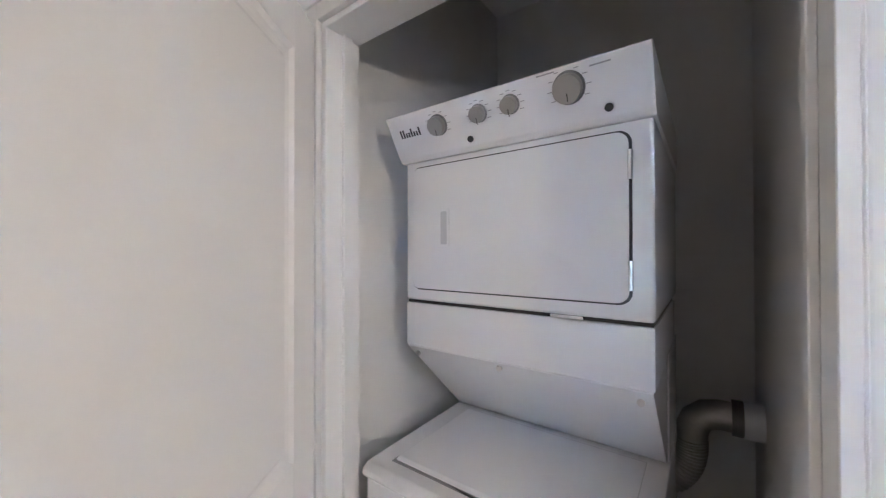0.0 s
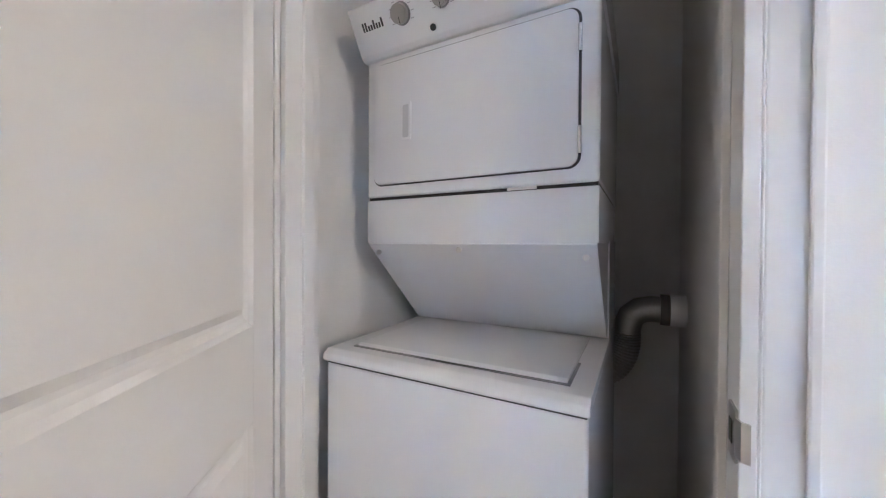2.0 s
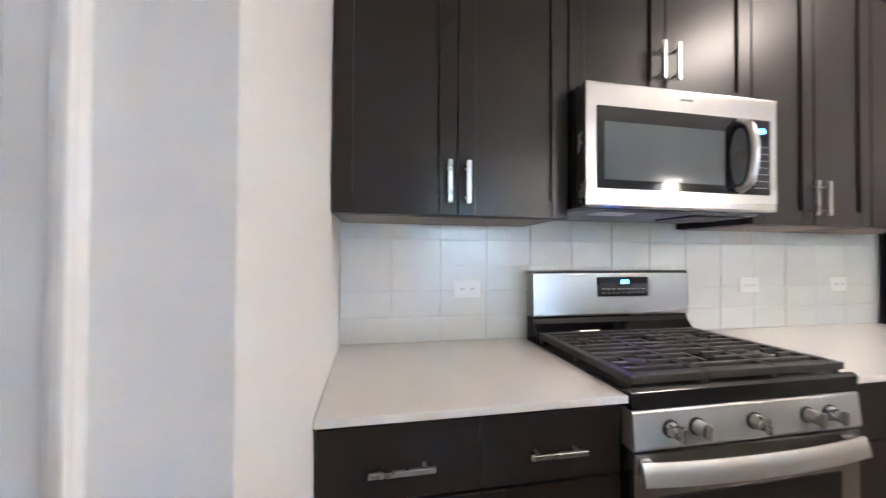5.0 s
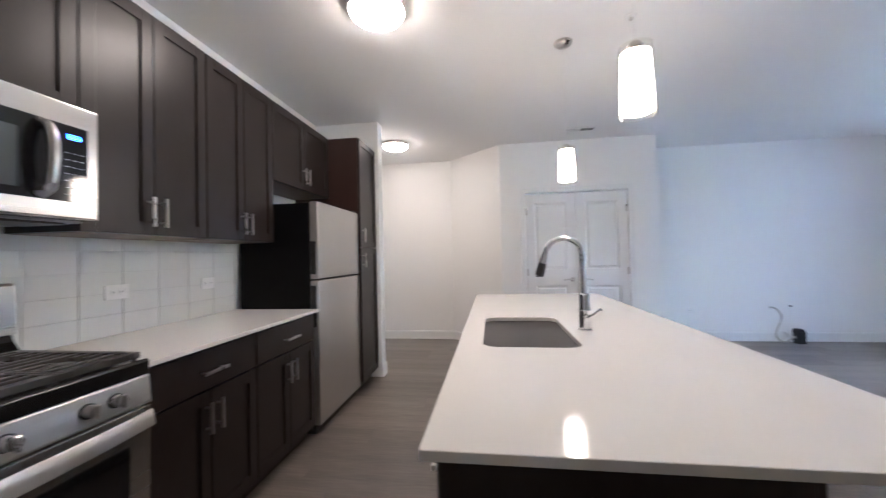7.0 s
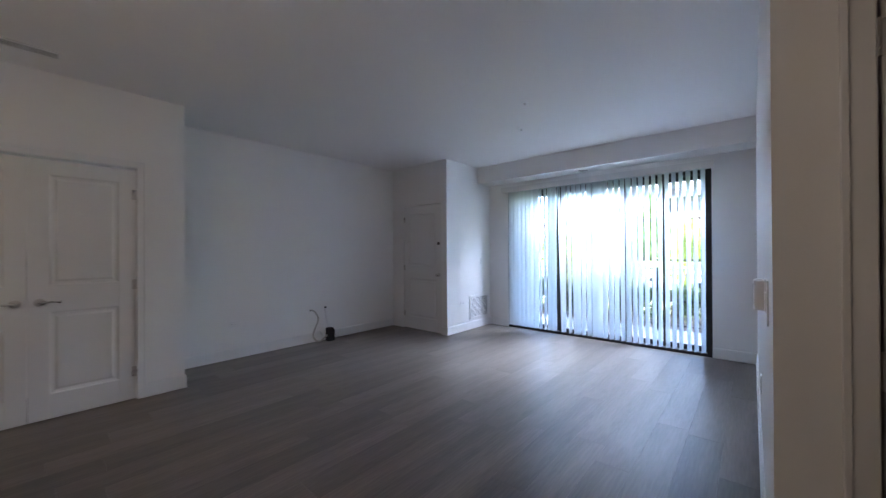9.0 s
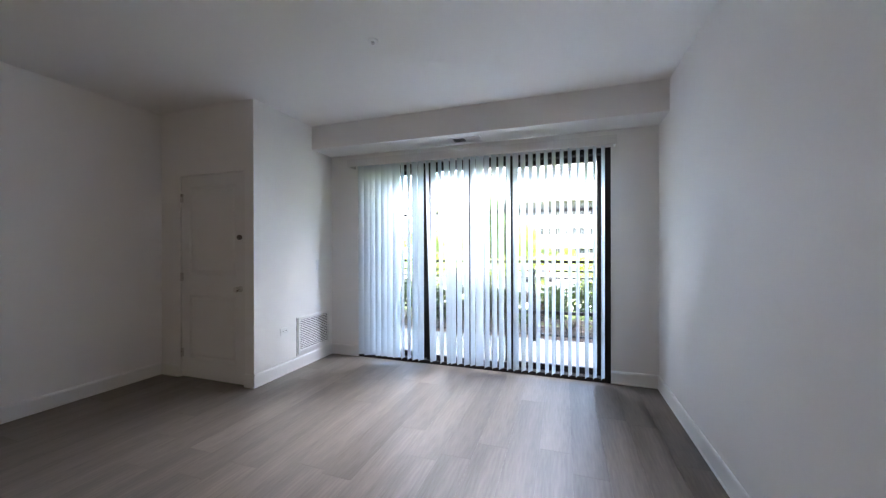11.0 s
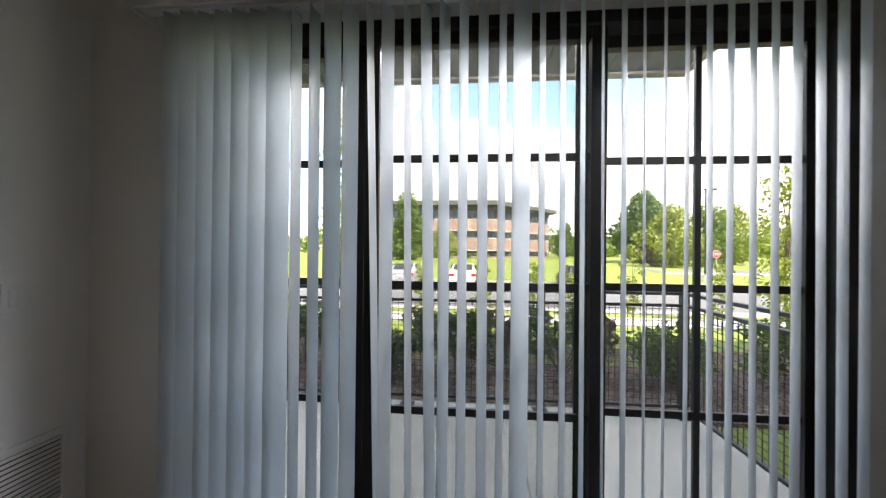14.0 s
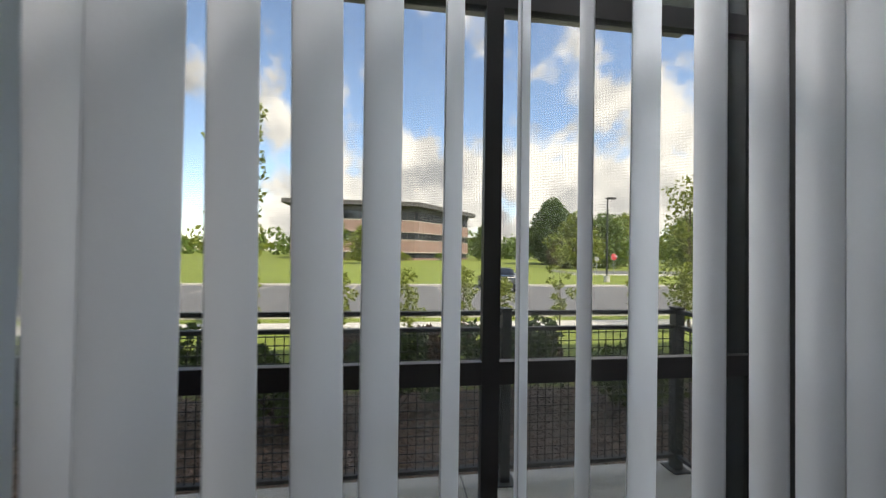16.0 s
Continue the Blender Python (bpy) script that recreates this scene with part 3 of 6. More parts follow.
# ---------------------------------------------------------------- kitchen cabinets
def bar_pull(parent, xf, s, y, z, vertical, length=0.135):
    """A flat bar handle on a front at x = xf that looks along s."""
    h = length / 2
    if vertical:
        bar = (xf + s * 0.026, y - 0.0065, z - h, xf + s * 0.036, y + 0.0065, z + h)
        legs = [(xf, y - 0.004, z + k * (h - 0.022) - 0.004, xf + s * 0.027, y + 0.004, z + k * (h - 0.022) + 0.004) for k in (-1, 1)]
    else:
        bar = (xf + s * 0.026, y - h, z - 0.0065, xf + s * 0.036, y + h, z + 0.0065)
        legs = [(xf, y + k * (h - 0.022) - 0.004, z - 0.004, xf + s * 0.027, y + k * (h - 0.022) + 0.004, z + 0.004) for k in (-1, 1)]
    part("handle", B(bar, *legs, bevel=0.0012), NICKEL, parent, "brushed nickel bar pull")


def shaker(parent, name, xf, s, y0, y1, z0, z1, frame_w=0.058):
    """A shaker front: four frame pieces round a set-back panel."""
    t = 0.019
    g = 0.0018
    y0, y1, z0, z1 = y0 + g, y1 - g, z0 + g, z1 - g
    xb = xf - s * t
    w = frame_w
    door = part(name, B((xb, y0 + w, z0 + w, xf - s * 0.010, y1 - w, z1 - w)), ESPRESSO, parent)
    for a, b in ((y0, y0 + w), (y1 - w, y1)):
        part("stile", B((xb, a, z0, xf, b, z1), bevel=0.0016), ESPRESSO, door)
    for a, b in ((z0, z0 + w), (z1 - w, z1)):
        part("rail", B((xb, y0 + w, a, xf - s * 0.0006, y1 - w, b)), ESPRESSO, door)
    return door


def slab_front(parent, name, xf, s, y0, y1, z0, z1):
    g = 0.0018
    return part(name, B((xf - s * 0.019, y0 + g, z0 + g, xf, y1 - g, z1 - g), bevel=0.0018), ESPRESSO, parent)


XU = 0.36
def upper(y0, y1, z0, z1, label, handle_z=None):
    e = thing("wall_cabinet", (XU / 2, (y0 + y1) / 2, z0), label, "wall cabinet", "kitchen wall cabinets")
    part("body", B((0.012, y0, z0 + 0.002, XU - 0.020, y1, z1), bevel=0.001), ESPRESSO, e)
    part("underside", B((0.014, y0 + 0.018, z0 - 0.001, XU - 0.04, y1 - 0.018, z0 + 0.0015)), CABIN, e, "pale wood underside")
    ym = (y0 + y1) / 2
    hz = handle_z or z0 + 0.105
    for a, b, hy in ((y0, ym, ym - 0.030), (ym, y1, ym + 0.030)):
        d = shaker(e, "door", XU, 1, a, b, z0, z1)
        bar_pull(d, XU, 1, hy, hz, True)
    return e


UT = 2.42
upper(0.003, 0.774, 1.395, UT, "dark espresso shaker wall cabinet with two doors")
upper(0.776, 1.542, 1.835, UT, "short dark espresso cabinet above the microwave", 1.965)
upper(1.544, 2.153, 1.395, UT, "dark espresso shaker wall cabinet with two doors")
upper(2.155, 2.752, 1.395, UT, "dark espresso shaker wall cabinet beside the fridge")
upper(2.754, 3.634, 1.845, UT, "short dark espresso cabinet above the fridge", 1.955)

XB = 0.63
def base(y0, y1, label, s=1, xf=XB, xback=0.012, layout="drawer_doors", group="kitchen base cabinets"):
    e = thing("base_cabinet", ((xf + xback) / 2, (y0 + y1) / 2, 0), label, "base cabinet", group)
    lo, hi = sorted((xback, xf - s * 0.020))
    part("body", B((lo, y0, 0.10, hi, y1, 0.892), bevel=0.001), ESPRESSO, e)
    klo, khi = sorted((xback, xf - s * 0.085))
    part("toe_kick", B((klo, y0 + 0.002, 0.0015, khi, y1 - 0.002, 0.10)), ESPRESSO, e)
    ym = (y0 + y1) / 2
    if layout == "drawer_doors":
        d = slab_front(e, "drawer", xf, s, y0, y1, 0.705, 0.882)
        bar_pull(d, xf, s, ym, 0.785, False, 0.15)
        for a, b, hy in ((y0, ym, ym - 0.032), (ym, y1, ym + 0.032)):
            bar_pull(shaker(e, "door", xf, s, a, b, 0.105, 0.70), xf, s, hy, 0.585, True)
    elif layout == "sink":
        slab_front(e, "false_front", xf, s, y0, y1, 0.705, 0.882)
        for a, b, hy in ((y0, ym, ym - 0.032), (ym, y1, ym + 0.032)):
            bar_pull(shaker(e, "door", xf, s, a, b, 0.105, 0.70), xf, s, hy, 0.585, True)
    elif layout == "drawers":
        for a, b in ((0.105, 0.40), (0.405, 0.70), (0.705, 0.882)):
            bar_pull(slab_front(e, "drawer", xf, s, y0, y1, a, b), xf, s, ym, (a + b) / 2 + 0.02, False, 0.15)
    elif layout == "two_drawers_doors":
        for a, b in ((y0, ym), (ym, y1)):
            bar_pull(slab_front(e, "drawer", xf, s, a, b, 0.705, 0.882), xf, s, (a + b) / 2, 0.785, False, 0.15)
        for a, b, hy in ((y0, ym, ym - 0.032), (ym, y1, ym + 0.032)):
            bar_pull(shaker(e, "door", xf, s, a, b, 0.105, 0.70), xf, s, hy, 0.585, True)
    elif layout == "drawer_door":
        bar_pull(slab_front(e, "drawer", xf, s, y0, y1, 0.705, 0.882), xf, s, ym, 0.785, False, 0.15)
        bar_pull(shaker(e, "door", xf, s, y0, y1, 0.105, 0.70), xf, s, y1 - 0.05, 0.585, True)
    return e


base(0.003, 0.770, "dark espresso base cabinet with two drawers beside the range", layout="two_drawers_doors")
base(1.545, 2.168, "dark espresso base cabinet with drawer and two doors")
base(2.170, 2.795, "dark espresso base cabinet beside the fridge")


def slab_top(name, x0, y0, x1, y1, label):
    e = thing(name, ((x0 + x1) / 2, (y0 + y1) / 2, 0.894), label, "countertop")
    part("slab", B((x0, y0, 0.894, x1, y1, 0.914), bevel=0.0022, seg=2), QUARTZ, e)
    return e


slab_top("countertop", 0.003, 0.003, 0.655, 0.772, "white quartz countertop between wall and range")
slab_top("countertop", 0.003, 1.541, 0.655, 2.815, "white quartz countertop between range and fridge")

# pantry
pantry = thing("pantry_cabinet", (0.33, 3.87, 0), "tall dark espresso pantry cabinet beside the fridge", "pantry cabinet")
PY0, PY1, PX = 3.640, 4.104, 0.665
part("body", B((0.012, PY0, 0.10, PX - 0.020, PY1, UT), bevel=0.001), mat("reddish_end_panel", (0.035, 0.017, 0.014), 0.38, var=0.2, scale=3, stretch=(1, 1, 0.12), grain=0.2, gscale=55), pantry)
part("toe_kick", B((0.012, PY0 + 0.002, 0.0015, PX - 0.085, PY1 - 0.002, 0.10)), ESPRESSO, pantry)
bar_pull(shaker(pantry, "upper_door", PX, 1, PY0, PY1, 1.375, UT - 0.005), PX, 1, PY0 + 0.05, 1.49, True)
bar_pull(shaker(pantry, "lower_door", PX, 1, PY0, PY1, 0.105, 1.370), PX, 1, PY0 + 0.05, 1.25, True)

# ---------------------------------------------------------------- range
RY0, RY1 = 0.777, 1.536
rng = thing("gas_range", (0.33, (RY0 + RY1) / 2, 0), "stainless steel gas range with black cooktop between counters", "range")
part("body", B((0.03, RY0, 0.06, 0.625, RY1, 0.90), bevel=0.002), BLACKP, rng, "black enamel sides")
for y in (RY0 + 0.06, RY1 - 0.06):
    for x in (0.10, 0.55):
        part("foot", C((x, y, 0.031), 0.018, 0.060, seg=12), DARKP, rng)
part("cooktop", prism([(0.085, 0.895), (0.640, 0.895), (0.640, 0.876), (0.662, 0.876), (0.664, 0.922), (0.652, 0.930), (0.620, 0.918), (0.105, 0.918), (0.085, 0.930)], RY0 - 0.001, RY1 + 0.001, "y", 0.003), BLACKP, rng, "black enamel cooktop")
part("backguard_base", prism([(0.020, 0.90), (0.115, 0.90), (0.112, 0.955), (0.085, 0.985), (0.075, 1.01), (0.020, 1.01)], RY0 + 0.004, RY1 - 0.004, "y", 0.003), BLACKG, rng, "glossy black lower backguard")
bg = part("backguard", prism([(0.020, 1.012), (0.088, 1.012), (0.092, 1.02), (0.084, 1.195), (0.076, 1.206), (0.020, 1.206)], RY0 + 0.002, RY1 - 0.002, "y", 0.002), STEEL, rng, "brushed stainless backguard")
disp = part("display", B((0.086, 1.075, 1.095, 0.0925, 1.320, 1.178), bevel=0.001), BLACKG, rng, "black glass clock display")


digits = part("clock_digits", B(*[(0.0925, 1.186 + 0.013 * k, 1.150, 0.0933, 1.195 + 0.013 * k, 1.166) for k in range(3)]), BLUE, disp)
part("key_print", B(*[(0.0925, 1.095 + 0.024 * k, 1.108 + 0.018 * r, 0.0931, 1.107 + 0.024 * k, 1.111 + 0.018 * r) for k in range(9) for r in range(2)]), PRINT, disp)


def burner(x, y, r):
    b = part("burner", lathe((x, y, 0.918), [(r * 1.25, 0), (r * 1.25, 0.006), (r, 0.010), (r, 0.020), (r * 0.9, 0.022), (r * 0.9, 0.028), (r * 0.8, 0.031), (0, 0.031)], 24), IRON, rng, "black burner", True)
    part("burner_ring", lathe((x, y, 0.919), [(r * 1.55, 0.0), (r * 1.5, 0.004), (r * 1.3, 0.004)], 24), STEEL, b, "", True)


for x, y, r in ((0.22, 0.93, 0.035), (0.50, 0.93, 0.045), (0.36, 1.157, 0.040), (0.22, 1.385, 0.032), (0.50, 1.385, 0.042)):
    burner(x, y, r)
for k in range(3):
    y0 = RY0 + 0.012 + k * 0.2455
    y1 = y0 + 0.2435
    ends = (0.030 if k == 0 else 0.012, 0.030 if k == 2 else 0.012)
    g = part("grate", B((0.120, y0, 0.934, 0.640, y0 + ends[0], 0.956), (0.120, y1 - ends[1], 0.934, 0.640, y1, 0.956),
                        (0.120, y0 + ends[0], 0.934, 0.140, y1 - ends[1], 0.956), (0.604, y0 + ends[0], 0.934, 0.640, y1 - ends[1], 0.956), bevel=0.003, seg=2), IRON, rng, "cast iron grate")
    ym = (y0 + y1) / 2
    for j in range(9):
        xx = 0.140 + 0.464 * (j + 0.75) / 9.5
        if j in (1, 2, 6, 7):
            spans = ((y0 + ends[0], ym - 0.034), (ym + 0.034, y1 - ends[1]))
        else:
            spans = ((y0 + ends[0], y1 - ends[1]),)
        for a, b in spans:
            part("grate_bar", B((xx - 0.0075, a, 0.936, xx + 0.0075, b, 0.9562), bevel=0.002), IRON, g)
    part("grate_bar", B((0.225, ym - 0.007, 0.932, 0.520, ym + 0.007, 0.946)), IRON, g)
    for x in (0.131, 0.374, 0.622):
        for y in (y0 + 0.006, y1 - 0.006):
            part("grate_foot", B((x - 0.006, y - 0.005, 0.917, x + 0.006, y + 0.005, 0.936)), IRON, g)
panel = part("control_panel", prism([(0.60, 0.775), (0.668, 0.775), (0.672, 0.783), (0.663, 0.870), (0.658, 0.8745), (0.60, 0.8745)], RY0, RY1, "y", 0.002), STEELP, rng, "brushed stainless control panel")
for y in (0.885, 0.965, 1.150, 1.335, 1.415):
    kn = part("knob", C((0.683, y, 0.826), 0.0195, 0.034, "x", r2=0.0170, seg=28, bevel=0.002), NICKEL, panel, "stainless knob", True)
    part("knob_blade", B((0.698, y - 0.0050, 0.805, 0.714, y + 0.0050, 0.847), bevel=0.003), NICKEL, kn)
    part("knob_collar", C((0.668, y, 0.826), 0.023, 0.008, "x", seg=28), DARKP, kn)
oven = part("oven_door", B((0.626, RY0 + 0.003, 0.225, 0.668, RY1 - 0.003, 0.768), bevel=0.004, seg=2), STEEL, rng, "stainless oven door")
part("oven_window", B((0.666, RY0 + 0.075, 0.265, 0.671, RY1 - 0.075, 0.655), bevel=0.002), BLACKG, oven, "black oven glass")
part("badge", C((0.672, RY1 - 0.135, 0.325), 0.024, 0.003, "x", seg=28), WHITEP, oven, "round white sticker")
part("badge_print", B(*[(0.6736, RY1 - 0.147, 0.315 + 0.008 * k, 0.6739, RY1 - 0.123, 0.318 + 0.008 * k) for k in range(3)]), PRINT, oven)
def bowed_strap(y0, y1, x_end, x_mid, zc, high, thick, n=24):
    """A wide flat strap that bows outwards between its ends, with a softly rounded face."""
    section = [(0.0, -0.5), (0.85, -0.5), (1.0, -0.42), (0.80, 0.0), (0.45, 0.40), (0.25, 0.5), (0.0, 0.5)]
    bm = bmesh.new()
    rings = []
    for k in range(n + 1):
        u = -1 + 2 * k / n
        x = x_mid - (x_mid - x_end) * abs(u) ** 2.2
        rings.append([bm.verts.new((x + a * thick, y0 + (y1 - y0) * k / n, zc + b * high)) for a, b in section])
    m = len(section)
    for p, q in zip(rings, rings[1:]):
        for i in range(m):
            bm.faces.new((p[i], p[(i + 1) % m], q[(i + 1) % m], q[i]))
    bm.faces.new(rings[0]); bm.faces.new(rings[-1])
    bmesh.ops.recalc_face_normals(bm, faces=bm.faces)
    return bm


hnd = part("oven_handle", bowed_strap(RY0 + 0.010, RY1 - 0.010, 0.680, 0.702, 0.728, 0.054, 0.018), STEELP, rng, "wide curved stainless handle", True)
for y in (RY0 + 0.040, RY1 - 0.040):
    part("handle_bracket", B((0.664, y - 0.016, 0.706, 0.684, y + 0.016, 0.750), bevel=0.004), STEEL, hnd)
part("storage_drawer", B((0.626, RY0 + 0.003, 0.065, 0.664, RY1 - 0.003, 0.218), bevel=0.003, seg=2), STEEL, rng, "stainless lower drawer")

# ---------------------------------------------------------------- microwave
MY0, MY1, MZ0, MZ1, MX = 0.780, 1.538, 1.425, 1.832, 0.452
mw = thing("microwave", (0.22, (MY0 + MY1) / 2, MZ0), "stainless over-the-range microwave with dark window", "microwave")
part("body", B((0.013, MY0, MZ0 + 0.004, MX - 0.045, MY1, MZ1 - 0.001), bevel=0.002), BLACKP, mw, "black casing")
md = part("door", B((MX - 0.044, MY0 + 0.001, MZ0 + 0.004, MX, MY1 - 0.001, MZ1 - 0.003), bevel=0.006, seg=2), STEEL, mw, "brushed stainless front")
part("glass", B((MX - 0.002, MY0 + 0.040, MZ0 + 0.062, MX + 0.003, MY1 - 0.036, MZ1 - 0.080), bevel=0.0015), BLACKG, md, "black glass front")
part("window", B((MX + 0.002, MY0 + 0.066, MZ0 + 0.090, MX + 0.0042, MY1 - 0.230, MZ1 - 0.130), bevel=0.001), MWGLASS, md, "grey see-through window")
part("logo", B((MX - 0.001, 1.135, MZ1 - 0.040, MX + 0.0008, 1.180, MZ1 - 0.034)), GREYP, md)
part("clock", B((MX + 0.0025, MY1 - 0.098, MZ1 - 0.128, MX + 0.0036, MY1 - 0.060, MZ1 - 0.112)), BLUE, md, "blue clock display")
part("key_print", B(*[(MX + 0.0025, MY1 - 0.105 + 0.022 * c, MZ0 + 0.085 + 0.024 * r, MX + 0.0033, MY1 - 0.095 + 0.022 * c, MZ0 + 0.088 + 0.024 * r) for c in range(3) for r in range(7)]), PRINT, md)
mh = part("handle", tube(curve([(MX + 0.004, MY1 - 0.175, MZ1 - 0.095), (MX + 0.040, MY1 - 0.172, MZ1 - 0.125), (MX + 0.054, MY1 - 0.172, (MZ0 + MZ1) / 2), (MX + 0.040, MY1 - 0.172, MZ0 + 0.105), (MX + 0.004, MY1 - 0.175, MZ0 + 0.075)], 8), 0.016, 14), STEEL, md, "bowed stainless handle", True)
part("vent_slot", B(*[(MX - 0.15 + 0.02 * k, MY0 + 0.05, MZ0 + 0.002, MX - 0.14 + 0.02 * k, MY0 + 0.22, MZ0 + 0.0045) for k in range(4)]), GREYP, mw)
part("underside", B((0.05, MY0 + 0.01, MZ0 - 0.004, MX - 0.06, MY1 - 0.01, MZ0 + 0.005), bevel=0.002), GREYP, mw, "grey vented underside")
part("filter", B((0.20, MY1 - 0.28, MZ0 - 0.012, 0.38, MY1 - 0.05, MZ0 - 0.003), bevel=0.002), DARKP, mw, "dark grease filter")
part("lamp_cover", B((0.30, MY0 + 0.10, MZ0 - 0.008, 0.38, MY0 + 0.24, MZ0 - 0.003), bevel=0.002), WHITEP, mw)

# ---------------------------------------------------------------- fridge
FY0, FY1, FX = 2.832, 3.622, 0.648
fr = thing("refrigerator", (0.32, (FY0 + FY1) / 2, 0), "stainless top-freezer refrigerator with black sides", "refrigerator")
part("cabinet", B((0.03, FY0, 0.035, FX - 0.070, FY1, 1.682), bevel=0.004, seg=2), APPL_BLK, fr, "textured black cabinet")
part("kick_grille", B((FX - 0.12, FY0 + 0.02, 0.008, FX - 0.045, FY1 - 0.02, 0.075), bevel=0.003), DARKP, fr)
for y in (FY0 + 0.08, FY1 - 0.08):
    for x in (0.12, 0.50):
        part("foot", C((x, y, 0.019), 0.02, 0.036, seg=12), DARKP, fr)
for nm, a, b in (("freezer_door", 1.125, 1.690), ("fridge_door", 0.080, 1.114)):
    d = part(nm, B((FX - 0.062, FY0 + 0.002, a, FX, FY1 - 0.002, b), bevel=0.007, seg=3), STEELV, fr, "brushed stainless door", True)
    part("gasket", B((FX - 0.072, FY0 + 0.012, a + 0.01, FX - 0.060, FY1 - 0.012, b - 0.01)), RUBBER, d)
    z0, z1 = (1.16, 1.40) if nm == "freezer_door" else (0.78, 1.08)
    part("grip", B((FX - 0.058, FY0 - 0.0025, z0, FX - 0.018, FY0 + 0.004, z1), bevel=0.002), DARKP, d, "dark pocket grip")
part("hinge_cover", B((FX - 0.10, FY1 - 0.10, 1.683, FX - 0.01, FY1 - 0.02, 1.705), bevel=0.004), DARKP, fr)

# ---------------------------------------------------------------- wall plates
def plate_on(kind, center, normal, wide=0.115, high=0.072):
    """An outlet or switch plate on a wall; normal is the axis and sign it looks along."""
    x, y, z = center
    ax, s = normal
    def bx(a0, a1, z0, z1, d0, d1):
        lo, hi = sorted((s * d0, s * d1))
        return (x + lo, y + a0, z + z0, x + hi, y + a1, z + z1) if ax == "x" else (x + a0, y + lo, z + z0, x + a1, y + hi, z + z1)
    e = thing(kind, center, {"outlet": "white outlet plate on the wall", "light_switch": "white light switch plate on the wall"}[kind], kind.replace("_", " "))
    part("plate", B(bx(-wide / 2, wide / 2, -high / 2, high / 2, 0.0, 0.006), bevel=0.002, seg=2), WHITEP, e)
    if kind == "outlet":
        for k in (-1, 1):
            off = k * 0.021
            flat = wide > high
            a, b = (off, 0.0) if flat else (0.0, off)
            sock = part("socket", B(bx(a - 0.014, a + 0.014, b - 0.015, b + 0.015, 0.006, 0.008), bevel=0.0015), WHITEP, e)
            part("slots", B(bx(a - 0.006, a - 0.004, b - 0.005, b + 0.005, 0.008, 0.0084), bx(a + 0.004, a + 0.006, b - 0.005, b + 0.005, 0.008, 0.0084)), DARKP, sock)
    else:
        part("rocker", B(bx(-0.016, 0.016, -0.033, 0.033, 0.006, 0.010), bevel=0.002), WHITEP, e)
    return e


plate_on("outlet", (0.0115, 0.515, 1.128), ("x", 1))
plate_on("outlet", (0.0115, 1.965, 1.128), ("x", 1))
plate_on("outlet", (0.0115, 2.545, 1.128), ("x", 1), 0.10)

# ---------------------------------------------------------------- island
IX0, IX1, IY0, IY1 = 1.745, 2.785, 1.053, 3.663
isl = "kitchen island cabinets"
base(1.085, 1.500, "dark espresso island cabinet with drawer and door", -1, 1.775, 2.40, "drawer_door", isl)
base(1.502, 2.470, "dark espresso island sink cabinet with two doors", -1, 1.775, 2.40, "sink", isl)
base(3.095, 3.635, "dark espresso island cabinet with three drawers", -1, 1.775, 2.40, "drawers", isl)
solid_back = thing("island_panel", (2.41, 2.36, 0), "dark espresso back and end panels of the island", "island panel")
part("back_panel", B((2.401, 1.070, 0.0015, 2.419, 3.650, 0.892), bevel=0.001), ESPRESSO, solid_back)
part("end_panel", B((1.782, 1.066, 0.0015, 2.401, 1.083, 0.892), bevel=0.001), ESPRESSO, solid_back)
part("end_panel", B((1.782, 3.637, 0.0015, 2.401, 3.654, 0.892), bevel=0.001), ESPRESSO, solid_back)
dw = thing("dishwasher", (2.05, 2.78, 0), "stainless dishwasher with black control strip under the island", "dishwasher")
part("tub", B((1.81, 2.474, 0.02, 2.398, 3.091, 0.878)), GREYP, dw)
part("door", B((1.772, 2.476, 0.115, 1.808, 3.089, 0.770), bevel=0.004, seg=2), STEEL, dw, "brushed stainless door")
part("control_strip", B((1.768, 2.476, 0.775, 1.808, 3.089, 0.882), bevel=0.006, seg=2), DARKP, dw, "black control strip")
part("kick_plate", B((1.85, 2.480, 0.0015, 1.862, 3.085, 0.11)), DARKP, dw)

SX0, SX1, SY0, SY1 = 1.845, 2.225, 1.800, 2.460
def hole_slab():
    """The island slab with the sink cut out."""
    bm = bmesh.new()
    outer, inner = rounded(IX0, IY0, IX1, IY1, 0.012, 5), rounded(SX0, SY0, SX1, SY1, 0.06, 5)
    rings = {}
    for z in (0.894, 0.9125):
        rings[z] = ([bm.verts.new((a, b, z)) for a, b in outer], [bm.verts.new((a, b, z)) for a, b in inner])
    top_o = [bm.verts.new((a, b, 0.914)) for a, b in rounded(IX0 + 0.0015, IY0 + 0.0015, IX1 - 0.0015, IY1 - 0.0015, 0.012, 5)]
    top_i = [bm.verts.new((a, b, 0.914)) for a, b in rounded(SX0 - 0.0015, SY0 - 0.0015, SX1 + 0.0015, SY1 + 0.0015, 0.06, 5)]
    n = len(outer)
    for i in range(n):
        j = (i + 1) % n
        lo, li = rings[0.894]
        ho, hi = rings[0.9125]
        bm.faces.new((lo[i], lo[j], ho[j], ho[i])); bm.faces.new((li[j], li[i], hi[i], hi[j]))
        bm.faces.new((ho[i], ho[j], top_o[j], top_o[i])); bm.faces.new((hi[j], hi[i], top_i[i], top_i[j]))
        bm.faces.new((top_o[i], top_o[j], top_i[j], top_i[i])); bm.faces.new((lo[j], lo[i], li[i], li[j]))
    bmesh.ops.recalc_face_normals(bm, faces=bm.faces)
    return bm


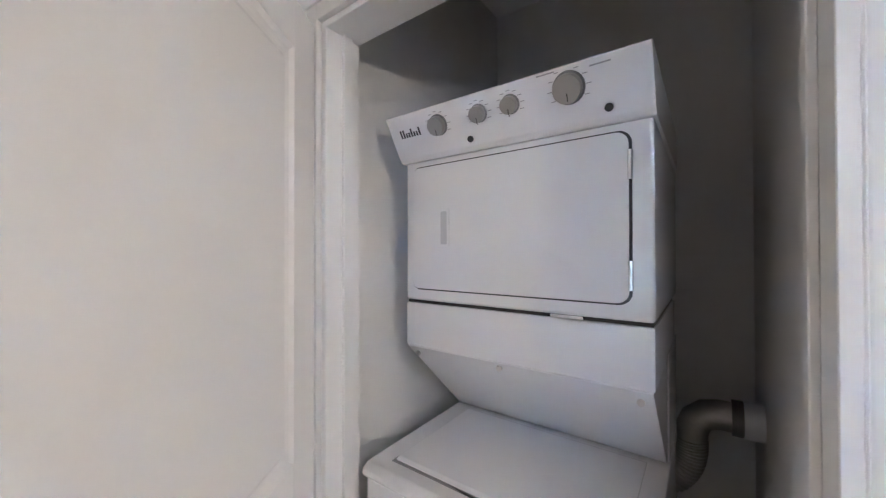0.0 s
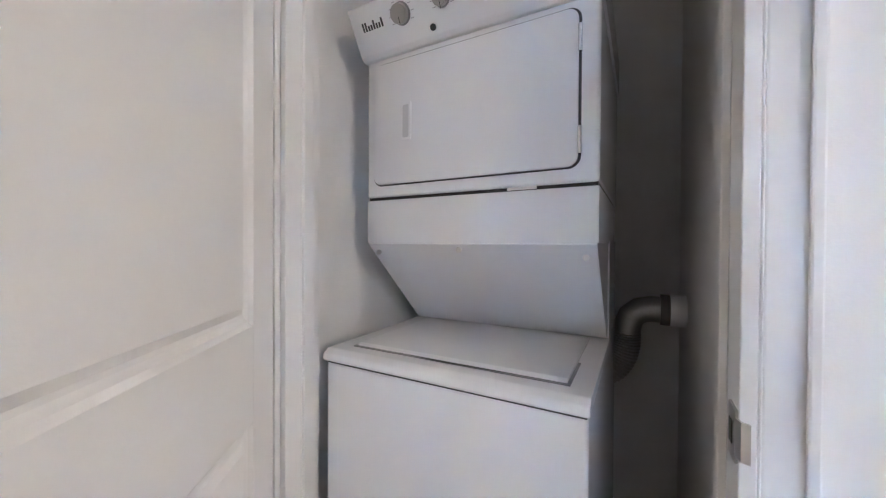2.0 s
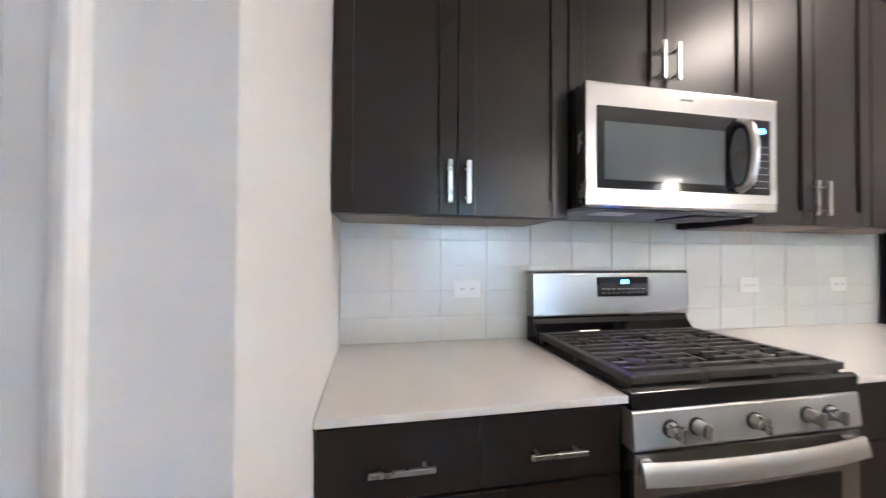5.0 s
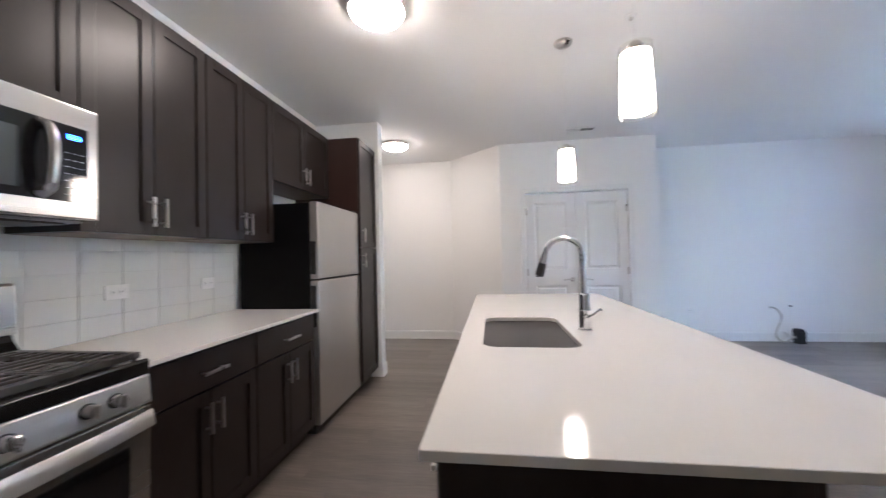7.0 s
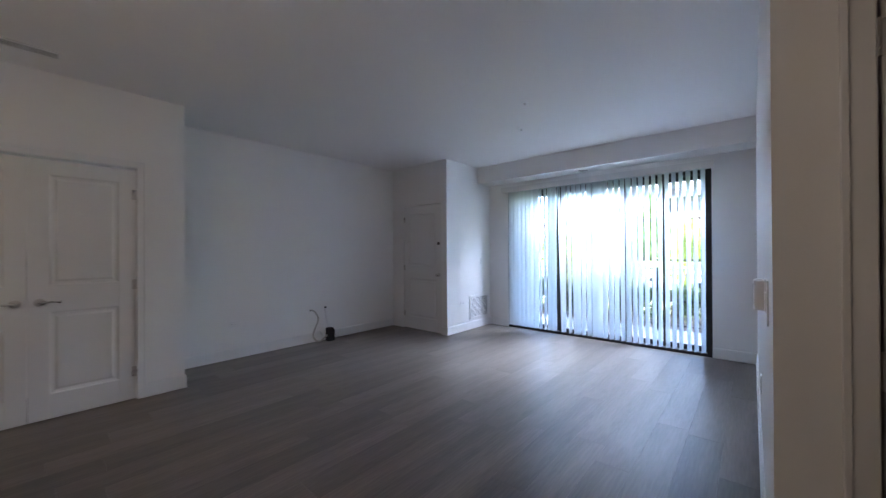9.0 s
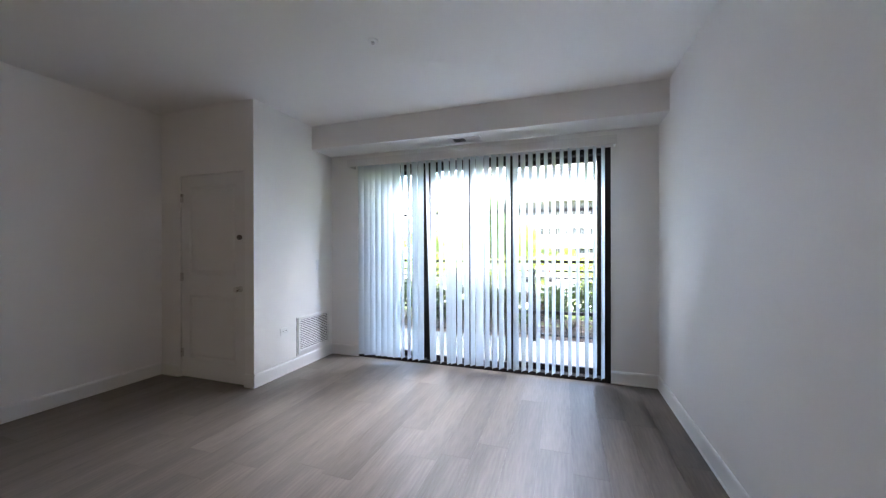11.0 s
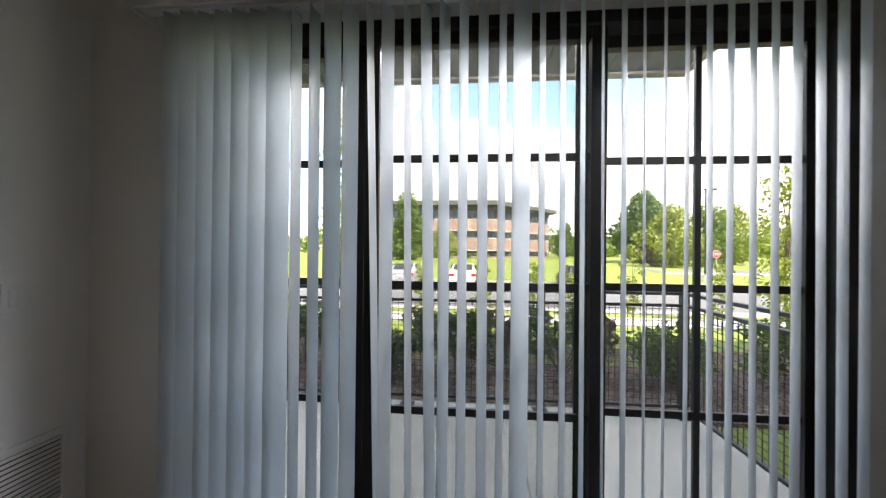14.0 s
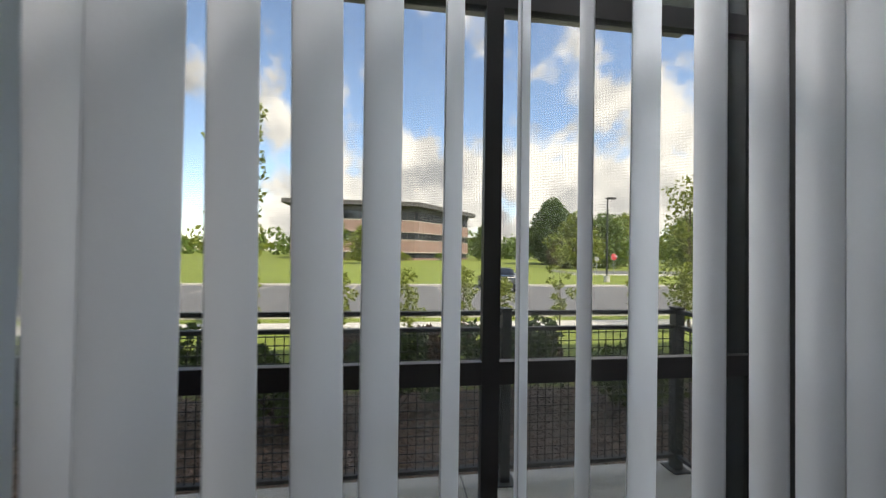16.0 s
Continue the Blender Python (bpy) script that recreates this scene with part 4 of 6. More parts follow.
itop = thing("countertop", ((IX0 + IX1) / 2, (IY0 + IY1) / 2, 0.894), "white quartz island countertop with undermount sink cutout", "countertop")
part("slab", hole_slab(), QUARTZ, itop)
sink = thing("sink", (2.03, 2.13, 0.70), "stainless undermount single bowl kitchen sink", "sink")
bm = bmesh.new()
loops = []
for inset, z, r in ((-0.012, 0.893, 0.068), (0.0, 0.893, 0.06), (0.0008, 0.890, 0.06), (0.004, 0.86, 0.06), (0.012, 0.735, 0.065), (0.03, 0.712, 0.06), (0.06, 0.706, 0.05)):
    loops.append([bm.verts.new((a, b, z)) for a, b in rounded(SX0 + inset, SY0 + inset, SX1 - inset, SY1 - inset, r, 5)])
for p, q in zip(loops, loops[1:]):
    for i in range(len(p)):
        bm.faces.new((p[i], p[(i + 1) % len(p)], q[(i + 1) % len(p)], q[i]))
bm.faces.new(loops[-1])
bmesh.ops.recalc_face_normals(bm, faces=bm.faces)
part("bowl", bm, SINKST, sink, "brushed stainless bowl", True)
part("drain", lathe((2.035, 2.13, 0.7065), [(0.055, 0.0), (0.050, 0.003), (0.040, 0.001), (0.036, -0.004), (0.0, -0.004)], 28), CHROME, sink, "", True)

FQX, FQY = 2.305, 2.125
fau = thing("faucet", (FQX, FQY, 0.914), "chrome pull-down gooseneck faucet beside the sink", "faucet")
part("base", lathe((FQX, FQY, 0.914), [(0.030, 0), (0.030, 0.006), (0.0255, 0.010), (0.0255, 0.085), (0.0265, 0.088), (0.0265, 0.098), (0.0235, 0.102), (0.0235, 0.160), (0.020, 0.166), (0.016, 0.168)], 28), CHROME, fau, "", True)
arc = [(FQX, FQY, 1.08), (FQX, FQY, 1.20), (FQX - 0.004, FQY, 1.262)] + [(FQX - 0.085 + 0.083 * math.cos(radians(a)), FQY, 1.262 + 0.075 * math.sin(radians(a))) for a in range(20, 165, 16)] + [(FQX - 0.172, FQY, 1.262)]
part("neck", tube(curve(arc, 3), 0.0125, 16), CHROME, fau, "", True)
part("collar", C((FQX, FQY, 1.247), 0.0150, 0.035, seg=24, bevel=0.002), CHROME, fau, "", True)
part("spray_head", tube([(FQX - 0.170, FQY, 1.270), (FQX - 0.178, FQY, 1.238), (FQX - 0.192, FQY, 1.185), (FQX - 0.198, FQY, 1.165)], 0, 18, radii=[0.0145, 0.0165, 0.0200, 0.0190]), CHROME, fau, "chrome spray head", True)
part("spray_grip", tube([(FQX - 0.1815, FQY, 1.224), (FQX - 0.192, FQY, 1.185), (FQX - 0.1975, FQY, 1.1655)], 0, 18, radii=[0.0178, 0.0208, 0.0198]), DARKP, fau, "black lower grip", True)
part("spray_face", C((FQX - 0.1985, FQY, 1.1635), 0.0165, 0.004, seg=20), DARKP, fau)
lev = part("lever", tube(curve([(FQX, FQY - 0.022, 0.975), (FQX + 0.010, FQY - 0.045, 0.980), (FQX + 0.030, FQY - 0.072, 1.000), (FQX + 0.045, FQY - 0.090, 1.020)], 5), 0.0065, 12), CHROME, fau, "", True)
part("lever_hub", C((FQX + 0.002, FQY - 0.026, 0.975), 0.016, 0.028, "y", seg=20, bevel=0.002), CHROME, lev, "", True)

# ---------------------------------------------------------------- lamps and ceiling fittings
def pendant(x, y):
    e = thing("pendant_lamp", (x, y, 1.755), "lit frosted glass pendant lamp hanging above the island", "pendant lamp", "island pendants")
    part("canopy", lathe((x, y, H - 0.032), [(0.0, 0.0), (0.045, 0.004), (0.058, 0.014), (0.062, 0.0305)], 32), NICKEL, e, "brushed nickel canopy", True)
    part("cord", tube([(x, y, H - 0.03), (x, y, 2.4), (x, y, 2.02)], 0.0013, 8), WHITEP, e, "thin clear cord")
    part("socket_cap", lathe((x, y, 1.975), [(0.030, 0.0), (0.030, 0.030), (0.018, 0.045), (0.006, 0.050)], 24), NICKEL, e, "nickel socket cap", True)
    part("inner_shade", lathe((x, y, 1.765), [(0.0, 0.0), (0.050, 0.002), (0.056, 0.010), (0.048, 0.215), (0.0, 0.218)], 32), GLOW, e, "glowing frosted inner glass", True)
    part("outer_shade", lathe((x, y, 1.752), [(0.064, 0.0), (0.055, 0.255), (0.0525, 0.255), (0.0615, 0.0), (0.064, 0.0)], 36), PGLASS, e, "clear outer glass", True)
    return e


pendant(2.42, 1.76)
pendant(2.42, 2.96)


def dome_light(x, y, r, label):
    e = thing("ceiling_light", (x, y, H), label, "ceiling light", "flush ceiling lights")
    part("ring", lathe((x, y, H - 0.035), [(r * 0.97, 0.034), (r * 1.05, 0.034), (r * 1.05, 0.008), (r * 1.02, 0.0), (r * 0.97, 0.0)], 48), NICKEL, e, "brushed nickel ring", True)
    part("diffuser", lathe((x, y, H - 0.092), [(0.0, 0.0), (r * 0.35, 0.004), (r * 0.68, 0.016), (r * 0.9, 0.036), (r * 0.98, 0.058), (r * 0.98, 0.090)], 48), DOME, e, "glowing frosted glass dome", True)
    return e


dome_light(1.26, 2.40, 0.165, "lit frosted dome light on the kitchen ceiling")
dome_light(0.69, 4.88, 0.165, "lit frosted dome light on the entry ceiling")


def sprinkler(x, y, r=0.036):
    e = thing("sprinkler_head", (x, y, H), "small white sprinkler cover on the ceiling", "sprinkler", "ceiling sprinklers")
    part("plate", lathe((x, y, H - 0.010), [(0.0, 0.0), (r * 0.9, 0.001), (r, 0.004), (r, 0.009)], 28), WHITEP, e, "", True)
    part("head", C((x, y, H - 0.017), r * 0.32, 0.014, seg=14), NICKEL, e)


for sx, sy in ((6.76, 3.06), (6.11, 2.67), (2.79, 2.75), (2.80, 1.45)):
    sprinkler(sx, sy)


def register(name, label, x0, y0, x1, y1, z, along, slats, down=True):
    """A ceiling register with slanted vanes."""
    e = thing(name, ((x0 + x1) / 2, (y0 + y1) / 2, z), label, "air vent")
    b = 0.022
    part("frame", B((x0, y0, z - 0.007, x1, y0 + b, z - 0.0005), (x0, y1 - b, z - 0.007, x1, y1, z - 0.0005), (x0, y0 + b, z - 0.007, x0 + b, y1 - b, z - 0.0005), (x1 - b, y0 + b, z - 0.007, x1, y1 - b, z - 0.0005), bevel=0.001), WHITEP, e)
    # dark plate close behind the vanes; its colour stands in for the duct's darkness
    part("backing", B((x0 + b, y0 + b, z - 0.002, x1 - b, y1 - b, z - 0.0008)), DARKP, e, "dark backing plate, the unlit duct put into its colour")
    for k in range(slats):
        f = (k + 0.5) / slats
        if along == "x":
            yy = y0 + b + (y1 - y0 - 2 * b) * f
            o = [(yy - 0.0045, z - 0.0022), (yy + 0.0030, z - 0.0085), (yy + 0.0042, z - 0.0085), (yy - 0.0033, z - 0.0022)]
            part("slat", prism(o, x0 + b, x1 - b, "x"), WHITEP, e)
        else:
            xx = x0 + b + (x1 - x0 - 2 * b) * f
            lean = 1 if f < 0.5 else -1
            o = [(xx - lean * 0.0040, z - 0.0022), (xx + lean * 0.0032, z - 0.0085), (xx + lean * 0.0044, z - 0.0085), (xx - lean * 0.0028, z - 0.0022)]
            part("slat", prism(o, y0 + b, y1 - b, "y"), WHITEP, e)
    return e


register("ceiling_vent", "white louvred air register on the ceiling", 2.80, 4.745, 3.15, 4.885, H, "y", 22)
e = thing("soffit_vent", (8.24, 2.80, 2.47), "white two-way air register under the soffit", "air vent")
vx0, vx1, vy0, vy1, vz = 8.155, 8.345, 2.640, 2.970, 2.47
part("frame", B((vx0, vy0, vz - 0.008, vx1, vy0 + 0.028, vz - 0.0005), (vx0, vy1 - 0.028, vz - 0.008, vx1, vy1, vz - 0.0005), (vx0, vy0 + 0.028, vz - 0.008, vx0 + 0.028, vy1 - 0.028, vz - 0.0005),
      (vx1 - 0.028, vy0 + 0.028, vz - 0.008, vx1, vy1 - 0.028, vz - 0.0005), (vx0 + 0.028, 2.800, vz - 0.008, vx1 - 0.028, 2.812, vz - 0.0005), bevel=0.0012), WHITEP, e)
# dark plate in place of a real duct; the shade is in its colour
part("backing", B((vx0 + 0.028, vy0 + 0.028, vz - 0.002, vx1 - 0.028, vy1 - 0.028, vz - 0.0008)), DARKP, e, "dark backing plate, the unlit duct put into its colour")
for k in range(22):
    yy = vy0 + 0.034 + k * 0.0122
    if abs(yy - 2.806) < 0.008:
        continue
    ln = 1 if yy < 2.806 else -1
    part("slat", prism([(yy - ln * 0.0045, vz - 0.0022), (yy + ln * 0.0035, vz - 0.0100), (yy + ln * 0.0048, vz - 0.0100), (yy - ln * 0.0032, vz - 0.0022)], vx0 + 0.028, vx1 - 0.028, "x"), WHITEP, e)

# ---------------------------------------------------------------- return air grille, plates, thermostat
GX0, GX1, GZ0, GZ1 = 7.805, 8.350, 0.155, 0.558
e = thing("return_grille", ((GX0 + GX1) / 2, YL, GZ0), "white louvred return air grille low on the wall", "air grille")
yb = YL
part("frame", B((GX0, yb - 0.012, GZ0, GX1, yb - 0.0005, GZ0 + 0.032), (GX0, yb - 0.012, GZ1 - 0.032, GX1, yb - 0.0005, GZ1), (GX0, yb - 0.012, GZ0 + 0.032, GX0 + 0.032, yb - 0.0005, GZ1 - 0.032),
      (GX1 - 0.032, yb - 0.012, GZ0 + 0.032, GX1, yb - 0.0005, GZ1 - 0.032), bevel=0.0015), WHITEP, e)
# no opening here: a dark plate carries the shade behind the slats
part("backing", B((GX0 + 0.032, yb - 0.0025, GZ0 + 0.032, GX1 - 0.032, yb - 0.0008, GZ1 - 0.032)), DARKP, e, "dark backing plate, the shade behind the louvres in its colour")
# flat grey strip on the wall in place of the frame's shadow line
part("edge_gap", B((GX0 - 0.022, yb - 0.0016, GZ0 - 0.012, GX0 - 0.013, yb - 0.0006, GZ1 + 0.002)), GREYP, e, "grey strip painted as the shadow beside the frame")
NS = 17
for k in range(NS):
    zz = GZ0 + 0.032 + (GZ1 - GZ0 - 0.064) * (k + 0.5) / NS
    part("slat", prism([(yb - 0.004, zz + 0.0050), (yb - 0.014, zz - 0.0034), (yb - 0.014, zz - 0.0050), (yb - 0.004, zz + 0.0034)], GX0 + 0.032, GX1 - 0.032, "x"), WHITEP, e)
plate_on("outlet", (7.605, YL - 0.0005, 0.455), ("y", -1))
plate_on("light_switch", (8.150, YL - 0.0005, 1.125), ("y", -1), 0.072, 0.115)
plate_on("outlet", (6.06, YS + 0.0005, 0.455), ("y", 1), 0.072, 0.115)
plate_on("light_switch", (4.612, YS + 0.0005, 1.140), ("y", 1), 0.072, 0.150)
plate_on("outlet", (4.63, YN - 0.0005, 0.42), ("y", -1))
th = thing("thermostat", (4.76, YS, 1.10), "white wall thermostat with a grey screen", "thermostat")
part("backplate", B((4.716, YS + 0.0005, 1.092, 4.806, YS + 0.008, 1.210), bevel=0.003, seg=2), WHITEP, th)
part("housing", B((4.721, YS + 0.008, 1.096, 4.801, YS + 0.038, 1.206), bevel=0.005, seg=2), WHITEP, th)
part("screen", B((4.729, YS + 0.037, 1.114, 4.793, YS + 0.0395, 1.190), bevel=0.001), LCD, th, "grey display")
part("top_strip", B((4.735, YS + 0.015, 1.2055, 4.790, YS + 0.030, 1.208)), WHITEP, th)

# loose hose, tube stub and black box under the living room outlet
bx_ = thing("floor_box", (5.885, 5.74, 0), "small black plastic box standing by the wall", "box")
part("case", prism([(5.835, 0.002), (5.938, 0.002), (5.938, 0.150), (5.915, 0.195), (5.845, 0.195), (5.835, 0.180)], 5.690, 5.775, "y", 0.006), RUBBER, bx_)
part("lid_seam", B((5.834, 5.689, 0.148, 5.9385, 5.776, 0.151)), DARKP, bx_)
part("port", C((5.826, 5.735, 0.085), 0.016, 0.026, "x", seg=14), HOSE, bx_)
hz = thing("drain_hose", (5.68, 5.82, 0), "bent grey plastic hose hanging from the wall", "hose")
part("pipe", tube(curve([(5.635, YN - 0.002, 0.455), (5.640, YN - 0.035, 0.468), (5.675, YN - 0.060, 0.445), (5.722, YN - 0.062, 0.375), (5.728, YN - 0.060, 0.300), (5.675, YN - 0.066, 0.190), (5.648, YN - 0.072, 0.110), (5.676, YN - 0.088, 0.038), (5.740, YN - 0.110, 0.020), (5.826, 5.735, 0.085)], 6), 0.010, 10), HOSE, hz, "", True)
part("wall_flange", C((5.635, YN - 0.004, 0.455), 0.022, 0.007, "y", seg=16), WHITEP, hz)
pz = thing("valve_stub", (5.868, YN - 0.03, 0.20), "thin white tube with dark cap above the box", "pipe")
part("tube", tube(curve([(5.870, 5.745, 0.194), (5.868, 5.800, 0.29), (5.872, YN - 0.022, 0.40), (5.872, YN - 0.020, 0.475)], 5), 0.0065, 8), WHITEP, pz, "", True)
part("cap", C((5.872, YN - 0.020, 0.482), 0.014, 0.022, seg=14), DARKP, pz)
part("clip", B((5.862, YN - 0.020, 0.440, 5.882, YN - 0.0005, 0.450)), WHITEP, pz)
cz = thing("coiled_hose", (5.745, YN - 0.04, 0.002), "pale plastic hose coil against the baseboard", "hose")
part("coil", tube([(5.745 + 0.055 * math.cos(a * 0.42), YN - 0.040 - 0.0016 * a, 0.080 + 0.066 * math.sin(a * 0.42)) for a in range(0, 32)], 0.010, 8), WHITEP, cz, "", True)

# ---------------------------------------------------------------- laundry
LY0, LY1 = -1.052, -0.385
ld = thing("washer_dryer", (0.6, -0.72, 0), "white stacked laundry centre, dryer above top-load washer", "laundry appliance")
wb = part("washer_body", B((0.22, LY0, 0.025, 1.000, LY1, 0.917), bevel=0.010, seg=3), ENAMEL, ld, "", True)
for y in (LY0 + 0.06, LY1 - 0.06):
    for x in (0.30, 0.92):
        part("foot", C((x, y, 0.014), 0.022, 0.025, seg=12), RUBBER, wb)
top = part("washer_top", prism([(0.22, 0.921), (1.008, 0.921), (1.012, 0.926), (1.010, 0.942), (0.992, 0.953), (0.54, 0.960), (0.22, 0.960)], LY0 - 0.004, LY1 + 0.004, "y", 0.005, 2), ENAMEL, ld, "", True)
# grey plate round the lid, the gap's shade put into its colour
part("lid_gap", B((0.566, LY0 + 0.055, 0.9515, 0.955, LY1 - 0.040, 0.9560)), GREYP, top)
part("front_seam", B((0.24, LY0 + 0.003, 0.914, 0.9985, LY1 - 0.003, 0.924)), GAPD, ld)
lid = part("washer_lid", prism([(0.575, 0.9555), (0.945, 0.9520), (0.947, 0.958), (0.935, 0.9625), (0.580, 0.9665), (0.572, 0.963)], LY0 + 0.062, LY1 - 0.047, "y", 0.002), ENAMEL, ld, "flat white washer lid")
# flattened below into a sheet; dark colour replaces the shade of a finger recess
part("finger_gap", prism([(LY0 + 0.235, 0.0), (LY0 + 0.30, -0.010), (LY0 + 0.37, -0.013), (LY0 + 0.44, -0.010), (LY0 + 0.50, 0.0), (LY0 + 0.44, -0.003), (LY0 + 0.30, -0.003)], 0.948, 0.9600, "x"), DARKP, lid, "flat dark sheet for the shade of the finger recess")
for v in lid.children[0].data.vertices:
    a = v.co.z + ld.location.z
    v.co.x, v.co.z = 0.950 - ld.location.x - a * 0.9, 0.9575
slant = part("slant_panel", prism([(0.836, 1.238), (0.545, 0.962), (0.535, 0.962), (0.52, 1.25), (0.826, 1.25)], LY0 + 0.004, LY1 - 0.004, "y", 0.003), ENAMEL, ld, "slanted white front panel")
for y, x, z in ((LY0 + 0.03, 0.815, 1.212), ((LY0 + LY1) / 2 - 0.02, 0.826, 1.222), (LY1 - 0.03, 0.810, 1.207)):
    part("screw", C((x, y, z), 0.008, 0.006, "x", seg=12), NICKEL, slant)
part("side_bracket", B((0.25, LY1 - 0.003, 0.955, 0.53, LY1 + 0.001, 1.25)), ENAMEL, ld)
part("side_bracket", B((0.25, LY0 - 0.001, 0.955, 0.53, LY0 + 0.003, 1.25)), ENAMEL, ld)
part("front_panel", B((0.30, LY0, 1.240, 0.836, LY1, 1.371), bevel=0.006, seg=2), ENAMEL, ld, "", True)
part("seam", B((0.32, LY0 + 0.004, 1.369, 0.829, LY1 - 0.004, 1.381)), DARKP, ld)
part("seam_tab", B((0.828, LY1 - 0.215, 1.372, 0.834, LY1 - 0.140, 1.379)), CHROME, ld)
part("dryer_body", B((0.20, LY0, 1.379, 0.836, LY1, 1.800), bevel=0.010, seg=3), ENAMEL, ld, "", True)
# dark plate slightly proud of the body, coloured as the door gap's shade
groove = part("door_gap", prism(rounded(LY0 + 0.028, 1.412, LY1 - 0.040, 1.780, 0.028, 6), 0.8345, 0.8375, "x"), GAPD, ld, "dark plate showing the gap's shade around the door")
dd = part("dryer_door", prism(rounded(LY0 + 0.032, 1.416, LY1 - 0.046, 1.776, 0.025, 6), 0.830, 0.8435, "x", 0.002), ENAMEL, ld, "white dryer door", True)
for z in (1.475, 1.705):
    part("hinge", C((0.8415, LY1 - 0.043, z), 0.0055, 0.062, seg=12), CHROME, dd, "chrome hinge", True)
part("grip_rim", prism(rounded(LY0 + 0.132, 1.538, LY0 + 0.168, 1.648, 0.005, 3), 0.8430, 0.8465, "x", 0.001), ENAMEL, dd)
# thin raised plate; greyer colour stands in for shade inside the grip
part("grip_recess", prism(rounded(LY0 + 0.140, 1.546, LY0 + 0.161, 1.640, 0.004, 3), 0.8462, 0.8470, "x"), mat("recess_shade_grey", (0.55, 0.55, 0.57), 0.4), dd, "raised grey plate, shade of the grip recess in its colour")
# control panel leans out towards its top
def on_panel(y, f, d=0.0):
    """A place on the sloped panel: f from 0 at its foot to 1 at its top, d metres proud."""
    nx, nz = 0.866, -0.5
    x, z = 0.858 + (0.920 - 0.858) * f, 1.808 + (1.912 - 1.808) * f
    n = Vector((0.859, 0, -0.512))
    return Vector((x, y, z)) + n * d
cp = part("control_panel", prism([(0.20, 1.800), (0.846, 1.795), (0.858, 1.806), (0.920, 1.912), (0.905, 1.917), (0.20, 1.917)], LY0 - 0.006, LY1 + 0.006, "y", 0.003), ENAMEL, ld, "sloped white control panel")
tilt = Matrix.Rotation(radians(90 + 30.8), 4, "Y")
def disc(name, y, f, r, depth, material, label="", r2=None):
    bm = bmesh.new()
    bmesh.ops.create_cone(bm, cap_ends=True, segments=32, radius1=r, radius2=r2 or r, depth=depth, matrix=Matrix.Translation(on_panel(y, f, depth / 2)) @ tilt)
    return part(name, bm, material, ld, label, True)
def dash(y0, y1, f0, f1, lift=0.0006):
    bm = bmesh.new()
    q = [bm.verts.new(on_panel(a, b, lift)) for a, b in ((y0, f0), (y1, f0), (y1, f1), (y0, f1))]
    bm.faces.new(q)
    return bm
for y, f, r in ((-0.884, 0.58, 0.0255), (-0.757, 0.60, 0.0205), (-0.671, 0.61, 0.0205), (-0.536, 0.62, 0.0310)):
    k = disc("knob", y, f, r, 0.020, mat("knob_silver", (0.34, 0.33, 0.32), 0.34, metal=0.7, var=0.05, scale=8) if y == -0.884 else bpy.data.materials["knob_silver"], "silver dial", r * 0.94)
    bm = bmesh.new()
    bmesh.ops.create_cone(bm, cap_ends=True, segments=32, radius1=r * 1.12, radius2=r * 1.06, depth=0.005, matrix=Matrix.Translation(on_panel(y, f, 0.0027)) @ tilt)
    part("knob_skirt", bm, GREYP, k, "", True)
    part("pointer", dash(y - 0.001, y + 0.001, f - 0.20, f - 0.06, 0.0206), DARKP, k)
    ticks = bmesh.new()
    for a in range(0, 360, 30):
        yy, ff = y + (r + 0.010) * math.cos(radians(a)), f + (r + 0.010) / 0.121 * math.sin(radians(a))
        if 0.06 < ff < 0.95:
            d = dash(yy - 0.005, yy + 0.005, ff - 0.008, ff + 0.008)
            me = bpy.data.meshes.new("tmp"); d.to_mesh(me); d.free(); ticks.from_mesh(me); bpy.data.meshes.remove(me)
    part("dial_print", ticks, PRINT, cp)
for y, f in ((-0.798, 0.13), (-0.462, 0.15)):
    disc("button", y, f, 0.0085, 0.004, DARKP, "dark push button")
def dashes(name, items, material):
    for it in items:
        part(name, dash(*it), material, cp)
dashes("logo", [(-1.022 + 0.0095 * k, -1.0155 + 0.0095 * k, 0.47, 0.66 if k in (0, 1, 4, 7) else 0.58) for k in range(8)], LOGO)
dashes("print", [(-0.780, -0.745, 0.12, 0.145), (-0.775, -0.735, 0.27, 0.295), (-0.70, -0.640, 0.28, 0.305), (-0.447, -0.420, 0.14, 0.165), (-0.620, -0.585, 0.16, 0.185), (-0.505, -0.470, 0.26, 0.285), (-0.60, -0.56, 0.93, 0.955), (-0.49, -0.45, 0.86, 0.885)], PRINT)
dashes("indicator_row", [(-0.900 + 0.0145 * k, -0.893 + 0.0145 * k, 0.05, 0.13) for k in range(6)], PRINT)

vt = thing("dryer_vent", (0.25, -0.305, 0.75), "silver foil dryer vent elbow and flexible hose", "vent hose")
part("collar", C((0.25, -0.190, 1.015), 0.054, 0.048, "y", seg=28, bevel=0.003), WHITEP, vt, "white wall collar", True)
part("clamp", C((0.25, -0.227, 1.015), 0.053, 0.030, "y", seg=28, bevel=0.003), mat("clamp_dark", (0.12, 0.11, 0.10), 0.45, metal=0.6), vt, "dark clamp", True)
elbow = [(0.25, -0.240, 1.015), (0.25, -0.270, 1.015), (0.25, -0.303, 1.008), (0.25, -0.330, 0.985), (0.25, -0.343, 0.950), (0.25, -0.345, 0.915)]
part("elbow", tube(elbow, 0.045, 20), FOIL, vt, "crimped metal elbow", True)
